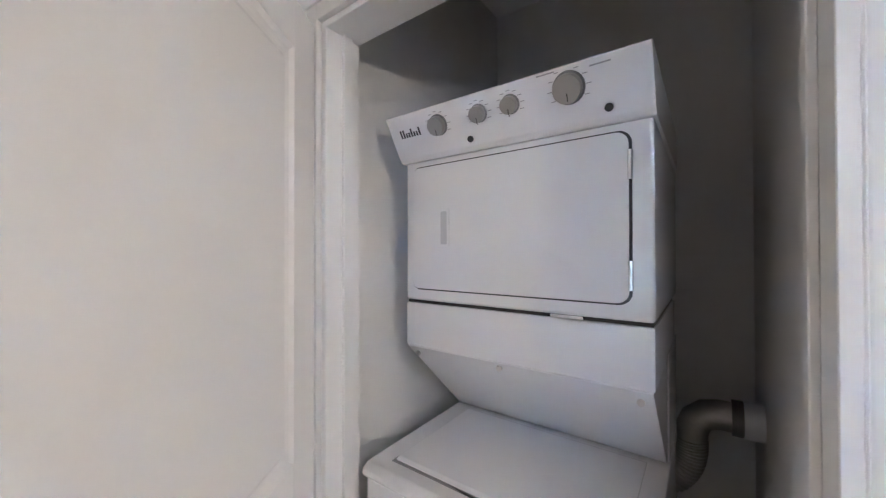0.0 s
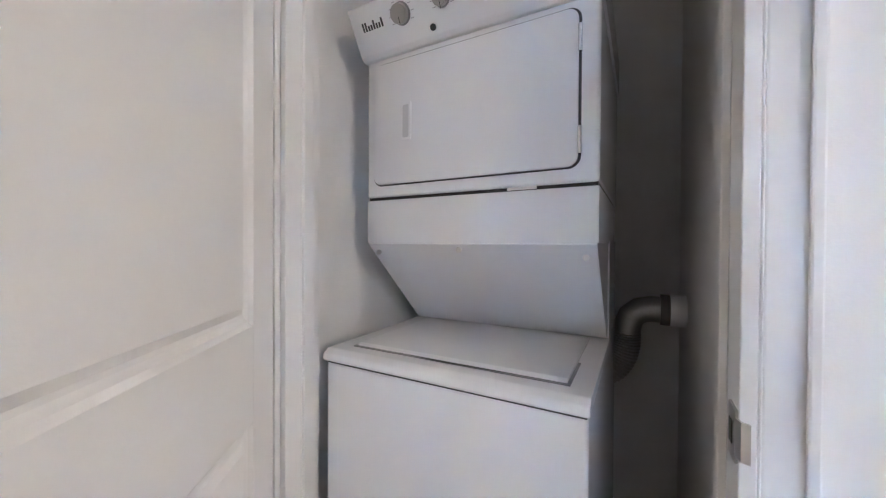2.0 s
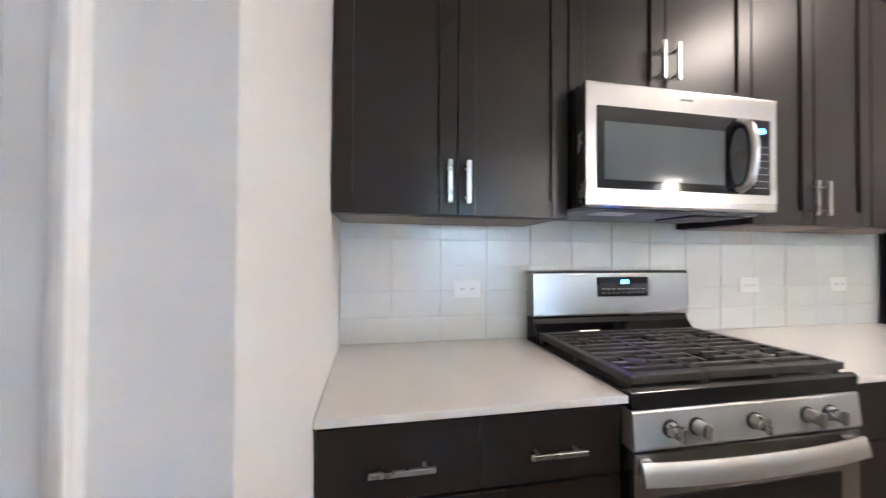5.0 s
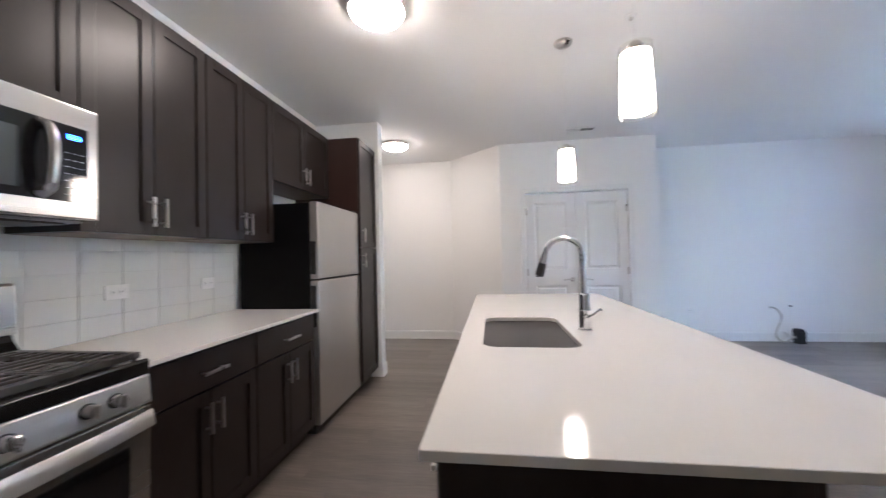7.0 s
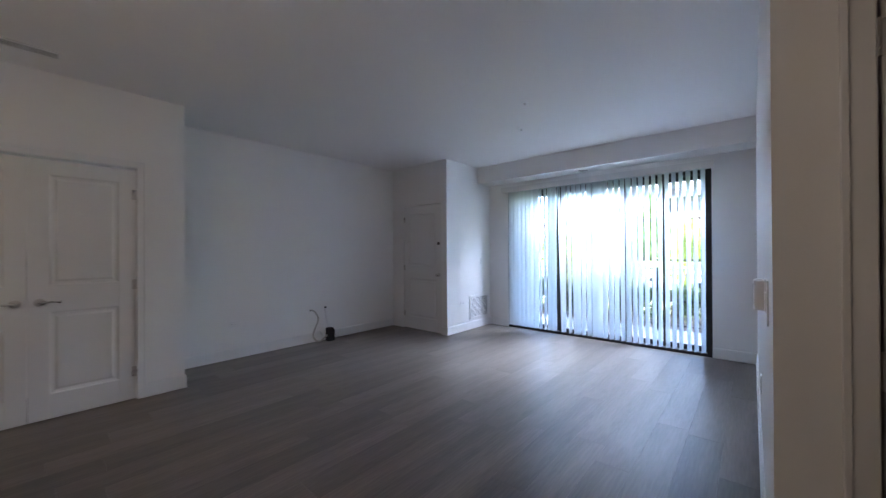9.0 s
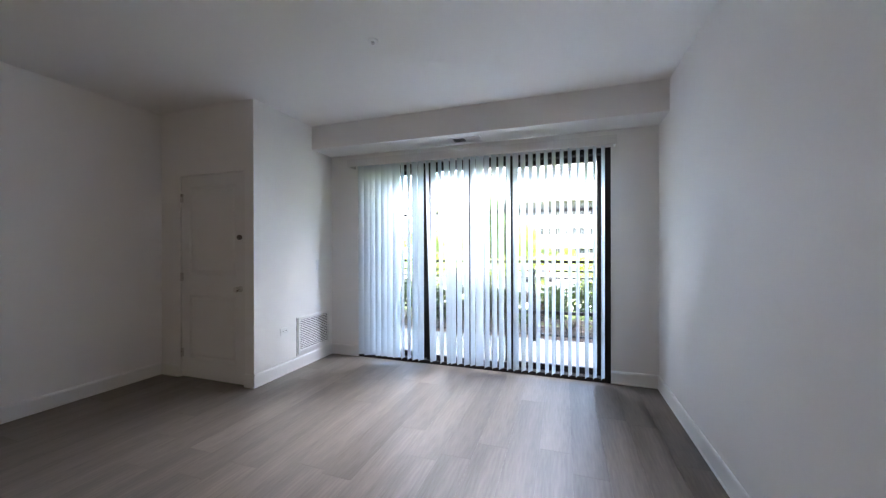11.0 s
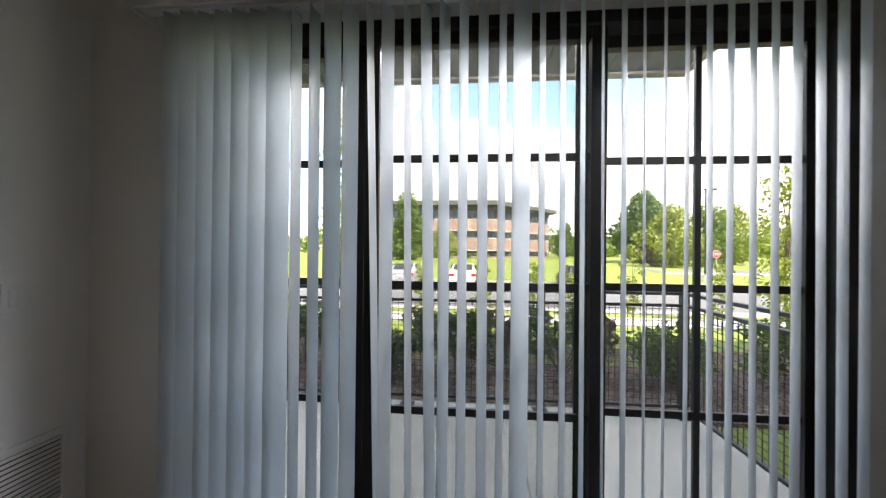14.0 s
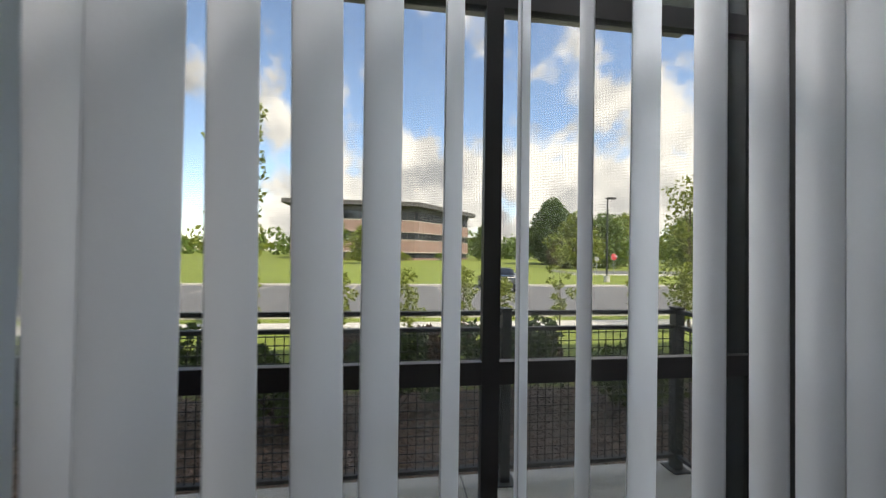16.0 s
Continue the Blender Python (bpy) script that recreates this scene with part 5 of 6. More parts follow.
path = curve([(0.25, -0.345, 0.925), (0.25, -0.347, 0.880), (0.25, -0.360, 0.830), (0.25, -0.390, 0.785), (0.25, -0.430, 0.765)], 10)
part("flex_hose", tube(path, 0, 20, radii=[0.044 + (0.004 if k % 2 else 0) for k in range(len(path))]), FOIL, vt, "ribbed foil hose")

# ---------------------------------------------------------------- balcony door
win = thing("balcony_door", (XW + 0.10, (WY0 + WY1) / 2, 0), "black framed three-panel sliding balcony door, closed", "sliding door", kind="structure")
FXA, FXB = XW - 0.006, XW + 0.150
part("outer_frame", B((FXA, WY0, 0.0, FXB, WY0 + 0.055, WZ), (FXA, WY1 - 0.055, 0.0, FXB, WY1, WZ), (FXA, WY0 + 0.055, WZ - 0.05, FXB, WY1 - 0.055, WZ), (FXA, WY0 + 0.055, 0.0, FXB, WY1 - 0.055, 0.035), bevel=0.002), FRAME, win)
part("track", B((FXA + 0.02, WY0 + 0.055, 0.035, FXA + 0.028, WY1 - 0.055, 0.047), (FXB - 0.035, WY0 + 0.055, 0.035, FXB - 0.027, WY1 - 0.055, 0.047)), GALV, win, "metal sliding track")
ZB, ZT = 0.040, WZ - 0.052
BARS = (0.640, 1.175, 1.715)


def sash(y0, y1, xc, stile, screen=False):
    d = 0.022
    p = part("sash", B((xc - d, y0, ZB, xc + d, y0 + stile, ZT), (xc - d, y1 - stile, ZB, xc + d, y1, ZT), (xc - d, y0 + stile, ZT - 0.055, xc + d, y1 - stile, ZT), (xc - d, y0 + stile, ZB, xc + d, y1 - stile, ZB + 0.062), bevel=0.002), FRAME, win, "black sliding sash")
    ym = (y0 + y1) / 2
    for z in BARS:
        part("glazing_bar", B((xc - 0.007, y0 + stile, z - 0.0160, xc + 0.007, y1 - stile, z + 0.0160)), FRAME, p)
    part("glazing_bar", B((xc - 0.0075, ym - 0.0125, ZB + 0.062, xc + 0.0075, ym + 0.0125, ZT - 0.055)), FRAME, p)
    for a, b in ((y0 + stile, ym - 0.0125), (ym + 0.0125, y1 - stile)):
        zs = (ZB + 0.062, *BARS, ZT - 0.055)
        for c, e2 in zip(zs, zs[1:]):
            g = part("pane", B((xc - 0.003, a, c + 0.0155, xc + 0.003, b, e2 - 0.0155)), GLASS, p)
            g.visible_shadow = False
    return p


sash(3.312, WY1 - 0.056, XW + 0.105, 0.078)
sash(2.320, 3.325, XW + 0.030, 0.062)
sash(WY0 + 0.056, 2.385, XW + 0.105, 0.060)
part("screen_frame", B((XW + 0.064, 2.388, ZB, XW + 0.074, 2.430, ZT), (XW + 0.064, 3.285, ZB, XW + 0.074, 3.315, ZT)), FRAME, win)
sc = part("insect_screen", B((XW + 0.0685, 2.430, ZB + 0.02, XW + 0.0693, 3.285, ZT - 0.02)), SCREEN, win, "fine dark insect screen")
solid("opening_reveal", B((XW - 0.010, WY1 - 0.001, 0.0, XW - 0.0065, WY1 + 0.003, WZ), (XW - 0.010, WY0 - 0.003, 0.0, XW - 0.0065, WY0 + 0.001, WZ)), TRIM, "white painted edge of the door opening", "trim")

# ---------------------------------------------------------------- vertical blind
XS = XW - 0.100
blind = thing("vertical_blind", (XS, (WY0 + WY1) / 2, 0.03), "white vinyl vertical blind, slats turned half open, bunched at one end", "vertical blind")
part("valance", B((XW - 0.176, WY0 - 0.035, 2.286, XW - 0.164, WY1 + 0.045, 2.372), (XW - 0.164, WY0 - 0.035, 2.290, XW - 0.001, WY0 - 0.025, 2.372), (XW - 0.164, WY1 + 0.035, 2.290, XW - 0.001, WY1 + 0.045, 2.372), bevel=0.002), WALLV, blind, "white valance")
part("headrail", B((XS - 0.022, WY0 - 0.02, 2.305, XS + 0.022, WY1 + 0.03, 2.345), bevel=0.003), WHITEP, blind)
SLAT_W = 0.089


def slat_mesh():
    """One bowed slat: width along local x, centred, hanging from z 0 down."""
    bm = bmesh.new()
    n, top, bot = 6, 0.0, -2.238
    rows = []
    for z in (top, -0.75, -1.5, bot):
        front, back = [], []
        for k in range(n + 1):
            u = -1 + 2 * k / n
            x, y = u * SLAT_W / 2, 0.0075 * (1 - u * u)
            front.append(bm.verts.new((x, y + 0.0006, z)))
            back.append(bm.verts.new((x, y - 0.0006, z)))
        rows.append(front + back[::-1])
    m = len(rows[0])
    for a, b in zip(rows, rows[1:]):
        for i in range(m):
            bm.faces.new((a[i], a[(i + 1) % m], b[(i + 1) % m], b[i]))
    bm.faces.new(rows[0]); bm.faces.new(rows[-1])
    bmesh.ops.recalc_face_normals(bm, faces=bm.faces)
    me = bpy.data.meshes.new("slat")
    bm.to_mesh(me); bm.free()
    for p in me.polygons:
        p.use_smooth = True
    me.set_sharp_from_angle(angle=radians(40))
    me.materials.append(SLAT)
    return me


SLAT_ME = slat_mesh()
rs = random.Random(7)


def slat(y, turn, lean=0.0):
    """turn: degrees from the room's depth (+x) towards the south; lean: degrees out of plumb."""
    ob = new("slat", SLAT_ME)
    ob.parent = blind
    ob.matrix_basis = Matrix.Translation(Vector((XS, y, 2.300)) - blind.location) @ pose(0, 0, 0, lean, 0, -turn)
    clip = part("carrier_clip", B((XS - 0.006, y - 0.003, 2.296, XS + 0.006, y + 0.003, 2.312)), WHITEP, blind)


SLAT_PITCH = 0.07515
TURNED = {0: -1, 1: 3, 4: 2, 6: 7, 12: 56, 17: 33}     # slats that hang out of step with the rest
LEANING = {4: -1.4, 6: -0.7, 7: -1.1}
for k in range(29):
    turn = TURNED[k] if k in TURNED else 24 + rs.uniform(-3.5, 3.5)
    lean = LEANING[k] if k in LEANING else rs.uniform(-0.25, 0.25)
    slat(3.5762 - SLAT_PITCH * k, turn, lean)
for j in range(7):
    lean = (0.1, -0.1, 0.15, 0.0, 0.35, -0.45, 0.1)[j]
    slat(3.652 + SLAT_PITCH * j, 64 + rs.uniform(-8, 7), lean)

# ---------------------------------------------------------------- balcony
bal = thing("balcony_slab", (9.4, 2.8, -0.06), "pale concrete balcony floor slab", "balcony floor", kind="structure")
part("slab", B((XW + 0.2, 0.97, -0.30, 10.20, 4.85, -0.06), bevel=0.006), CONC, bal)
part("control_joint", B((XW + 0.25, 2.515, -0.0605, 10.19, 2.523, -0.0592)), ASPHALT, bal)
ov = thing("upper_balcony", (9.3, 2.8, 2.81), "dark ribbed underside of the balcony above", "balcony", kind="structure")
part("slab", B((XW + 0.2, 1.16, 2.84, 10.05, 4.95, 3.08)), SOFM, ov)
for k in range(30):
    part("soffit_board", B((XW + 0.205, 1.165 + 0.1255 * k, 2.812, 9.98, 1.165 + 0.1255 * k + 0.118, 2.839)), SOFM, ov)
part("edge_beam", B((9.98, 1.15, 2.79, 10.06, 4.95, 3.10), (XW + 0.205, 1.12, 2.79, 10.06, 1.16, 3.10)), mat("edge_metal", (0.30, 0.27, 0.25), 0.6), ov, "painted metal edge")

rail = thing("balcony_railing", (10.09, 2.8, -0.06), "black metal balcony railing with wire mesh infill", "railing", kind="structure")
RX, RYS, RYN = 10.10, 1.085, 4.80
for x, y in ((RX, RYS), (RX, 2.265), (RX, 3.435), (RX, 4.62), (XW + 0.30, RYS)):
    p = part("post", B((x - 0.030, y - 0.030, -0.060, x + 0.030, y + 0.030, 1.005), bevel=0.004), RAILM, rail)
    part("base_plate", B((x - 0.062, y - 0.062, -0.060, x + 0.062, y + 0.062, -0.050), bevel=0.002), RAILM, p)
    part("post_cap", B((x - 0.034, y - 0.034, 1.004, x + 0.034, y + 0.034, 1.012)), RAILM, p)
for z, h in ((0.990, 0.022), (0.890, 0.020), (0.045, 0.020)):
    part("rail", B((RX - 0.020, RYS, z - h, RX + 0.020, RYN, z + h * 0.2), bevel=0.003), RAILM, rail)
    part("rail", B((XW + 0.21, RYS - 0.020, z - h, RX - 0.021, RYS + 0.020, z + h * 0.2), bevel=0.003), RAILM, rail)
wires = bmesh.new()
W_ = 0.0026
def wire_box(a):
    m = Matrix.Translation(((a[0] + a[3]) / 2, (a[1] + a[4]) / 2, (a[2] + a[5]) / 2)) @ Matrix.Diagonal((a[3] - a[0], a[4] - a[1], a[5] - a[2], 1))
    bmesh.ops.create_cube(wires, size=1, matrix=m)
yy = RYS + 0.05
while yy < RYN:
    wire_box((RX - W_, yy - W_, 0.045, RX + W_, yy + W_, 0.880)); yy += 0.0508
zz = 0.09
while zz < 0.88:
    wire_box((RX + W_, RYS, zz - W_, RX + 3 * W_, RYN, zz + W_)); wire_box((XW + 0.22, RYS + W_, zz - W_, RX, RYS + 3 * W_, zz + W_)); zz += 0.0508
xx = XW + 0.25
while xx < RX:
    wire_box((xx - W_, RYS - W_, 0.045, xx + W_, RYS + W_, 0.880)); xx += 0.0508
mesh_part = part("wire_mesh", wires, RAILM, rail, "square welded wire mesh")
mesh_part["kind"] = "stuff"

# unseen building mass, height assumed, added to shade the balcony and planting bed
facade = thing("apartment_facade", (8.6, 2.5, -0.3), "unseen grey outer shell of the apartment building, added to cast shade", "building", kind="structure")
part("wall_upper", B((XW + 0.02, -9.0, H + 0.2, XW + 0.2, 14.0, 9.2)), FACADE, facade)
part("wall_side", B((XW + 0.02, -9.0, -0.4, XW + 0.2, YS - 0.125, H + 0.2)), FACADE, facade)
part("wall_side", B((XW + 0.02, YL + 0.125, -0.4, XW + 0.2, 14.0, H + 0.2)), FACADE, facade)
part("roof", B((-3.0, -9.0, 9.2, XW + 0.5, 14.0, 9.5)), ROOFM, facade)
part("back_wall", B((-3.2, -9.0, -0.4, -3.0, 14.0, 9.2)), FACADE, facade)

# ---------------------------------------------------------------- grounds
def ground_z(x, y):
    pts = ((-900, -0.3), (8, -0.3), (10.2, -0.17), (12.5, -0.28), (17.6, -0.86), (20.5, -0.93), (33.8, -1.02), (36, -0.95), (60, -0.62), (86, -0.35), (140, 0.2), (900, 1.0))
    for (a, za), (b, zb) in zip(pts, pts[1:]):
        if a <= x <= b:
            return za + (zb - za) * (x - a) / (b - a)
    return -0.3


bm = bmesh.new()
gx = [-900, -100, -20, 0, 6, 8, 9, 10.2, 11, 12.5, 14, 16, 17.6, 19.6, 20.5, 21, 25, 30, 33.8, 36, 40, 46, 52, 60, 70, 78, 86, 100, 140, 300, 900]
gy = [-900, -300, -120, -80, -60, -50, -40, -32, -26, -20, -15, -10, -6, -3, 0, 3, 6, 10, 15, 20, 26, 32, 40, 50, 60, 80, 120, 300, 900]
vs = [[bm.verts.new((x, y, ground_z(x, y) - (0.06 if 20.5 < x < 33.8 else 0) + (0.05 * math.sin(x * 0.9 + y * 0.7) if 35 < x < 120 else 0))) for y in gy] for x in gx]
for i in range(len(gx) - 1):
    for j in range(len(gy) - 1):
        bm.faces.new((vs[i][j], vs[i + 1][j], vs[i + 1][j + 1], vs[i][j + 1]))
solid("ground", bm, GRASS, "bright green mown lawn", "lawn", smooth=True)


def strip(name, x0, x1, y0, y1, lift, thick, material, label, category, n=40):
    bm = bmesh.new()
    rows = []
    for j in range(n + 1):
        y = y0 + (y1 - y0) * j / n
        rows.append([bm.verts.new((x, y, z)) for x, z in ((x0, ground_z(x0, y) + lift - thick), (x0, ground_z(x0, y) + lift), (x1, ground_z(x1, y) + lift), (x1, ground_z(x1, y) + lift - thick))])
    for a, b in zip(rows, rows[1:]):
        for i in range(3):
            bm.faces.new((a[i], a[i + 1], b[i + 1], b[i]))
    bmesh.ops.recalc_face_normals(bm, faces=bm.faces)
    return solid(name, bm, material, label, category)


strip("pavement", 17.9, 19.5, -120, 120, 0.03, 0.2, PAVE, "pale concrete sidewalk along the parking lot", "sidewalk", 60)
strip("road", 20.75, 33.55, -200, 200, 0.004, 0.1, ASPHALT, "grey asphalt parking lot and drive", "parking lot", 60)
strip("kerb", 20.55, 20.75, -200, 200, 0.10, 0.3, PAVE, "pale concrete kerb", "kerb", 60)
strip("kerb", 33.55, 33.80, -200, 200, 0.13, 0.3, PAVE, "pale concrete kerb beside the lawn", "kerb", 60)
strip("mulch_bed", 10.21, 13.4, -12, 16, 0.035, 0.15, MULCH, "brown bark mulch planting bed", "mulch bed", 30)
strip("road_far", 47.5, 53.5, -200, -17, 0.03, 0.1, ASPHALT, "grey asphalt side road across the lawn", "road", 40)
strip("pavement_far", 45.0, 46.6, -200, -17, 0.04, 0.1, PAVE, "pale concrete far sidewalk", "sidewalk", 40)
for j in range(17):
    y = -22.0 + 2.75 * j
    solid("parking_line", B((28.6, y - 0.05, ground_z(31, 0) + 0.012, 33.4, y + 0.05, ground_z(31, 0) + 0.020)), BAND, "painted parking bay line", "parking line")


def leaves(rng_, centres, count, size, flat=0.5):
    """Leaf quads scattered round clump centres (x, y, z, radius)."""
    tot = sum(c[3] ** 2 for c in centres)
    verts, faces = [], []
    for c in centres:
        n = max(4, int(count * c[3] ** 2 / tot))
        d = rng_.normal(size=(n, 3)); d /= np.linalg.norm(d, axis=1)[:, None]
        r = c[3] * rng_.uniform(0.55, 1.05, size=(n, 1)) ** 0.7
        p = np.array(c[:3]) + d * r * np.array((1, 1, 0.85))
        a = rng_.normal(size=(n, 3)); a /= np.linalg.norm(a, axis=1)[:, None]
        b = np.cross(a, d + 0.4 * rng_.normal(size=(n, 3))); b /= (np.linalg.norm(b, axis=1)[:, None] + 1e-6)
        s = size * rng_.uniform(0.6, 1.3, size=(n, 1))
        for q in range(n):
            i = len(verts)
            verts += [tuple(p[q] - a[q] * s[q]), tuple(p[q] + b[q] * s[q] * flat), tuple(p[q] + a[q] * s[q]), tuple(p[q] - b[q] * s[q] * flat)]
            faces.append((i, i + 1, i + 2, i + 3))
    me = bpy.data.meshes.new("leaves")
    me.from_pydata(verts, [], faces)
    return me


def leaf_part(name, me, material, parent):
    ob = new(name, me)
    me.materials.append(material)
    me.transform(Matrix.Translation(-ORIGIN[parent.name]))
    ob.parent = parent
    ORIGIN[ob.name] = ORIGIN[parent.name]
    return ob


def tree(x, y, height, spread, material, label, seed, count=3000, size=0.3, bare=0.25, clumps=26, trunk=0.16, shape=1.0, name="tree"):
    """A tapered trunk with limbs and a crown of leaf clumps with gaps."""
    g = np.random.default_rng(seed)
    z0 = ground_z(x, y) - 0.05
    e = thing(name, (x, y, z0), label, name)
    top = z0 + height * 0.88
    bm = tube([(x, y, z0), (x + 0.02 * height * g.normal(), y, z0 + height * 0.35), (x, y + 0.01 * height * g.normal(), top)], 0, 9, radii=[trunk, trunk * 0.7, trunk * 0.15])
    part("trunk", bm, BARK, e)
    cs = []
    for k in range(clumps):
        f = (k + 0.5) / clumps
        z = z0 + height * (bare + (1 - bare) * f)
        w = spread * (math.sin(math.pi * min(1, (0.12 + 0.88 * f) ** shape)) * 0.9 + 0.12)
        a = k * 2.399 + g.uniform(-0.4, 0.4)
        r = w * g.uniform(0.25, 0.85)
        cs.append((x + r * math.cos(a), y + r * math.sin(a), z, spread * g.uniform(0.26, 0.46)))
    limbs = bmesh.new()
    for c in cs[::2]:
        zz = z0 + (c[2] - z0) * 0.62
        tube([(x, y, zz), ((x + c[0]) / 2, (y + c[1]) / 2, (zz + c[2]) / 2 + 0.02 * height), c[:3]], 0, 5, limbs, [trunk * 0.4, trunk * 0.25, trunk * 0.08])
    part("limbs", limbs, BARK, e)
    leaf_part("crown", leaves(g, cs, count, size), material, e)
    return e


def shrub(x, y, height, spread, material, label, seed, count=900, size=0.05, clumps=12):
    g = np.random.default_rng(seed)
    z0 = ground_z(x, y)
    e = thing("shrub", (x, y, z0), label, "shrub")
    stems = bmesh.new()
    cs = []
    for k in range(clumps):
        a, r = g.uniform(0, 6.28), spread * math.sqrt(g.uniform(0, 1)) * 0.8
        c = (x + r * math.cos(a), y + r * math.sin(a), z0 + height * g.uniform(0.25, 0.9), spread * g.uniform(0.25, 0.42))
        cs.append(c)
        tube([(x, y, z0), ((x + c[0]) / 2, (y + c[1]) / 2, z0 + height * 0.3), c[:3]], 0.006, 5, stems)
    part("stems", stems, BARK, e)
    leaf_part("foliage", leaves(g, cs, count, size), material, e)


# bed along the balcony
for i, (x, y, h, s, m) in enumerate(((11.3, 3.95, 0.85, 0.55, LEAF_D), (11.4, 2.95, 0.80, 0.50, LEAF_D), (11.5, 1.75, 0.85, 0.60, LEAF_D), (11.3, 0.55, 0.70, 0.55, LEAF_M), (11.2, -0.9, 0.75, 0.6, LEAF_M),
                                     (11.6, 5.1, 0.85, 0.55, LEAF_D), (11.5, 6.3, 0.8, 0.6, LEAF_D), (12.9, 2.35, 0.65, 0.45, LEAF_R), (12.9, 3.5, 0.65, 0.45, LEAF_R), (12.8, 0.9, 0.55, 0.4, LEAF_R), (10.9, -2.6, 0.6, 0.5, LEAF_M), (9.9, -0.6, 0.55, 0.5, LEAF_M), (9.4, -2.2, 0.6, 0.6, LEAF_M))):
    shrub(x, y, h, s, m, "dense dark green foundation shrub in mulch" if m is not LEAF_R else "low reddish shrub in the mulch bed", 40 + i, 1500, 0.045)
# loose bark chips on the bed
g = np.random.default_rng(23)
verts, faces = [], []
for k in range(9000):
    x, y = 10.24 + 3.1 * g.uniform() ** 1.4, g.uniform(-2.5, 7.0)
    z = ground_z(x, y) + 0.038 + g.uniform(0, 0.012)
    a, L, w = g.uniform(0, 6.28), g.uniform(0.02, 0.05), g.uniform(0.007, 0.014)
    c_, s_, up = math.cos(a), math.sin(a), g.uniform(-0.012, 0.012)
    i = len(verts)
    verts += [(x - c_ * L - s_ * w, y - s_ * L + c_ * w, z - up), (x - c_ * L + s_ * w, y - s_ * L - c_ * w, z - up), (x + c_ * L + s_ * w, y + s_ * L - c_ * w, z + up), (x + c_ * L - s_ * w, y + s_ * L + c_ * w, z + up), (x, y, z + 0.012)]
    faces += [(i, i + 1, i + 4), (i + 1, i + 2, i + 4), (i + 2, i + 3, i + 4), (i + 3, i, i + 4)]
me = bpy.data.meshes.new("bark_chips")
me.from_pydata(verts, [], faces)
me.materials.append(mat("bark_chip", (0.17, 0.115, 0.088), 0.9, var=0.2, scale=2, island=0.55))
tagged(new("bark_chips", me), "loose brown bark chips covering the planting bed", "mulch", kind="stuff")
# thin young plants by the sidewalk
for i, (x, y, h) in enumerate(((16.6, 6.2, 1.9), (16.9, 4.2, 1.6), (16.5, 2.6, 1.7), (16.8, 1.2, 1.8), (16.6, 0.2, 1.5), (16.9, -1.4, 2.3), (16.5, -3.4, 1.8), (16.8, -5.0, 1.7), (16.6, 8.4, 1.7), (16.8, -7.2, 1.9))):
    tree(x, y, h, 0.42, LEAF_L, "slender young shrub with sparse light leaves", 70 + i, 620, 0.050, 0.25, 12, 0.018, 1.0, "young_shrub")
# young street trees
for i, (x, y, h, s) in enumerate(((17.4, -5.7, 4.4, 1.2), (16.9, -7.8, 5.0, 1.3), (17.0, 6.6, 5.9, 0.9), (20.2, 12.5, 6.0, 1.4), (15.6, -13.0, 5.2, 1.3))):
    tree(x, y, h, s, LEAF_L, "young street tree with thin yellow-green crown", 90 + i, 1500, 0.075, 0.22, 26, 0.05)
# larger trees on the far lawn
tree(71, -26.0, 11.0, 4.7, LEAF_D, "large round dark green tree on the lawn", 101, 9000, 0.34, 0.10, 60, 0.35)
tree(74, 15.4, 11.6, 3.9, LEAF_M, "tall green tree before the office building", 102, 7000, 0.34, 0.06, 60, 0.3, 0.7)
tree(66, 7.8, 5.6, 2.6, LEAF_L, "small bright green tree by the office", 103, 3000, 0.22, 0.18, 30, 0.14)
tree(60, -22.9, 4.2, 2.5, LEAF_R, "low russet ornamental tree", 104, 3000, 0.2, 0.12, 30, 0.15)
tree(97, -19.5, 8.0, 3.0, LEAF_M, "green tree beside the office building", 105, 3000, 0.3, 0.1, 30, 0.2)
for i, (x, y, h, s) in enumerate(((58, -24, 7.5, 4), (62, -31, 8, 4.5), (70, -40, 9, 5), (66, -50, 8.5, 5), (58, -60, 9, 5), (50, -66, 9, 5), (78, -30, 9, 5), (60, 36, 9, 4.5), (56, 46, 9, 5), (66, 55, 10, 5))):
    tree(x, y, h, s, (LEAF_L, LEAF_M)[i % 2], "broad light green tree along the far road", 120 + i, 3200, 0.32, 0.08, 40, 0.22)
for i, (x, y) in enumerate(((84.5, 18), (84.5, 12), (84.5, 5), (84.5, 1), (90, -8), (84.8, 8.5))):
    shrub(x, y, 1.7, 1.9, (LEAF_M, LEAF_L)[i % 2], "clipped shrub before the office wall", 150 + i, 900, 0.16)
g = np.random.default_rng(5)
cs = [(g.uniform(110, 190), yy_, g.uniform(1, 7), g.uniform(3, 5.5)) for yy_ in np.arange(-230, 260, 2.2)]
cs += [(g.uniform(90, 120), yy_, g.uniform(1, 5), g.uniform(2.5, 4)) for yy_ in np.arange(-130, -24, 2.2)]
me = leaves(g, cs, 30000, 0.9)
me.materials.append(LEAF_M)
tagged(new("far_woods", me), "distant line of green woods", "woods", kind="stuff")

# ---------------------------------------------------------------- office building
OX, OZ = 88.0, -0.45
off = thing("office_building", (OX + 8, 6, OZ), "three-storey brick office building with dark window bands", "office building")
CORNERS = [(OX, 25.0), (OX, -1.5), (OX + 18, -17.5), (OX + 34, -12.0), (OX + 34, 25.0)]


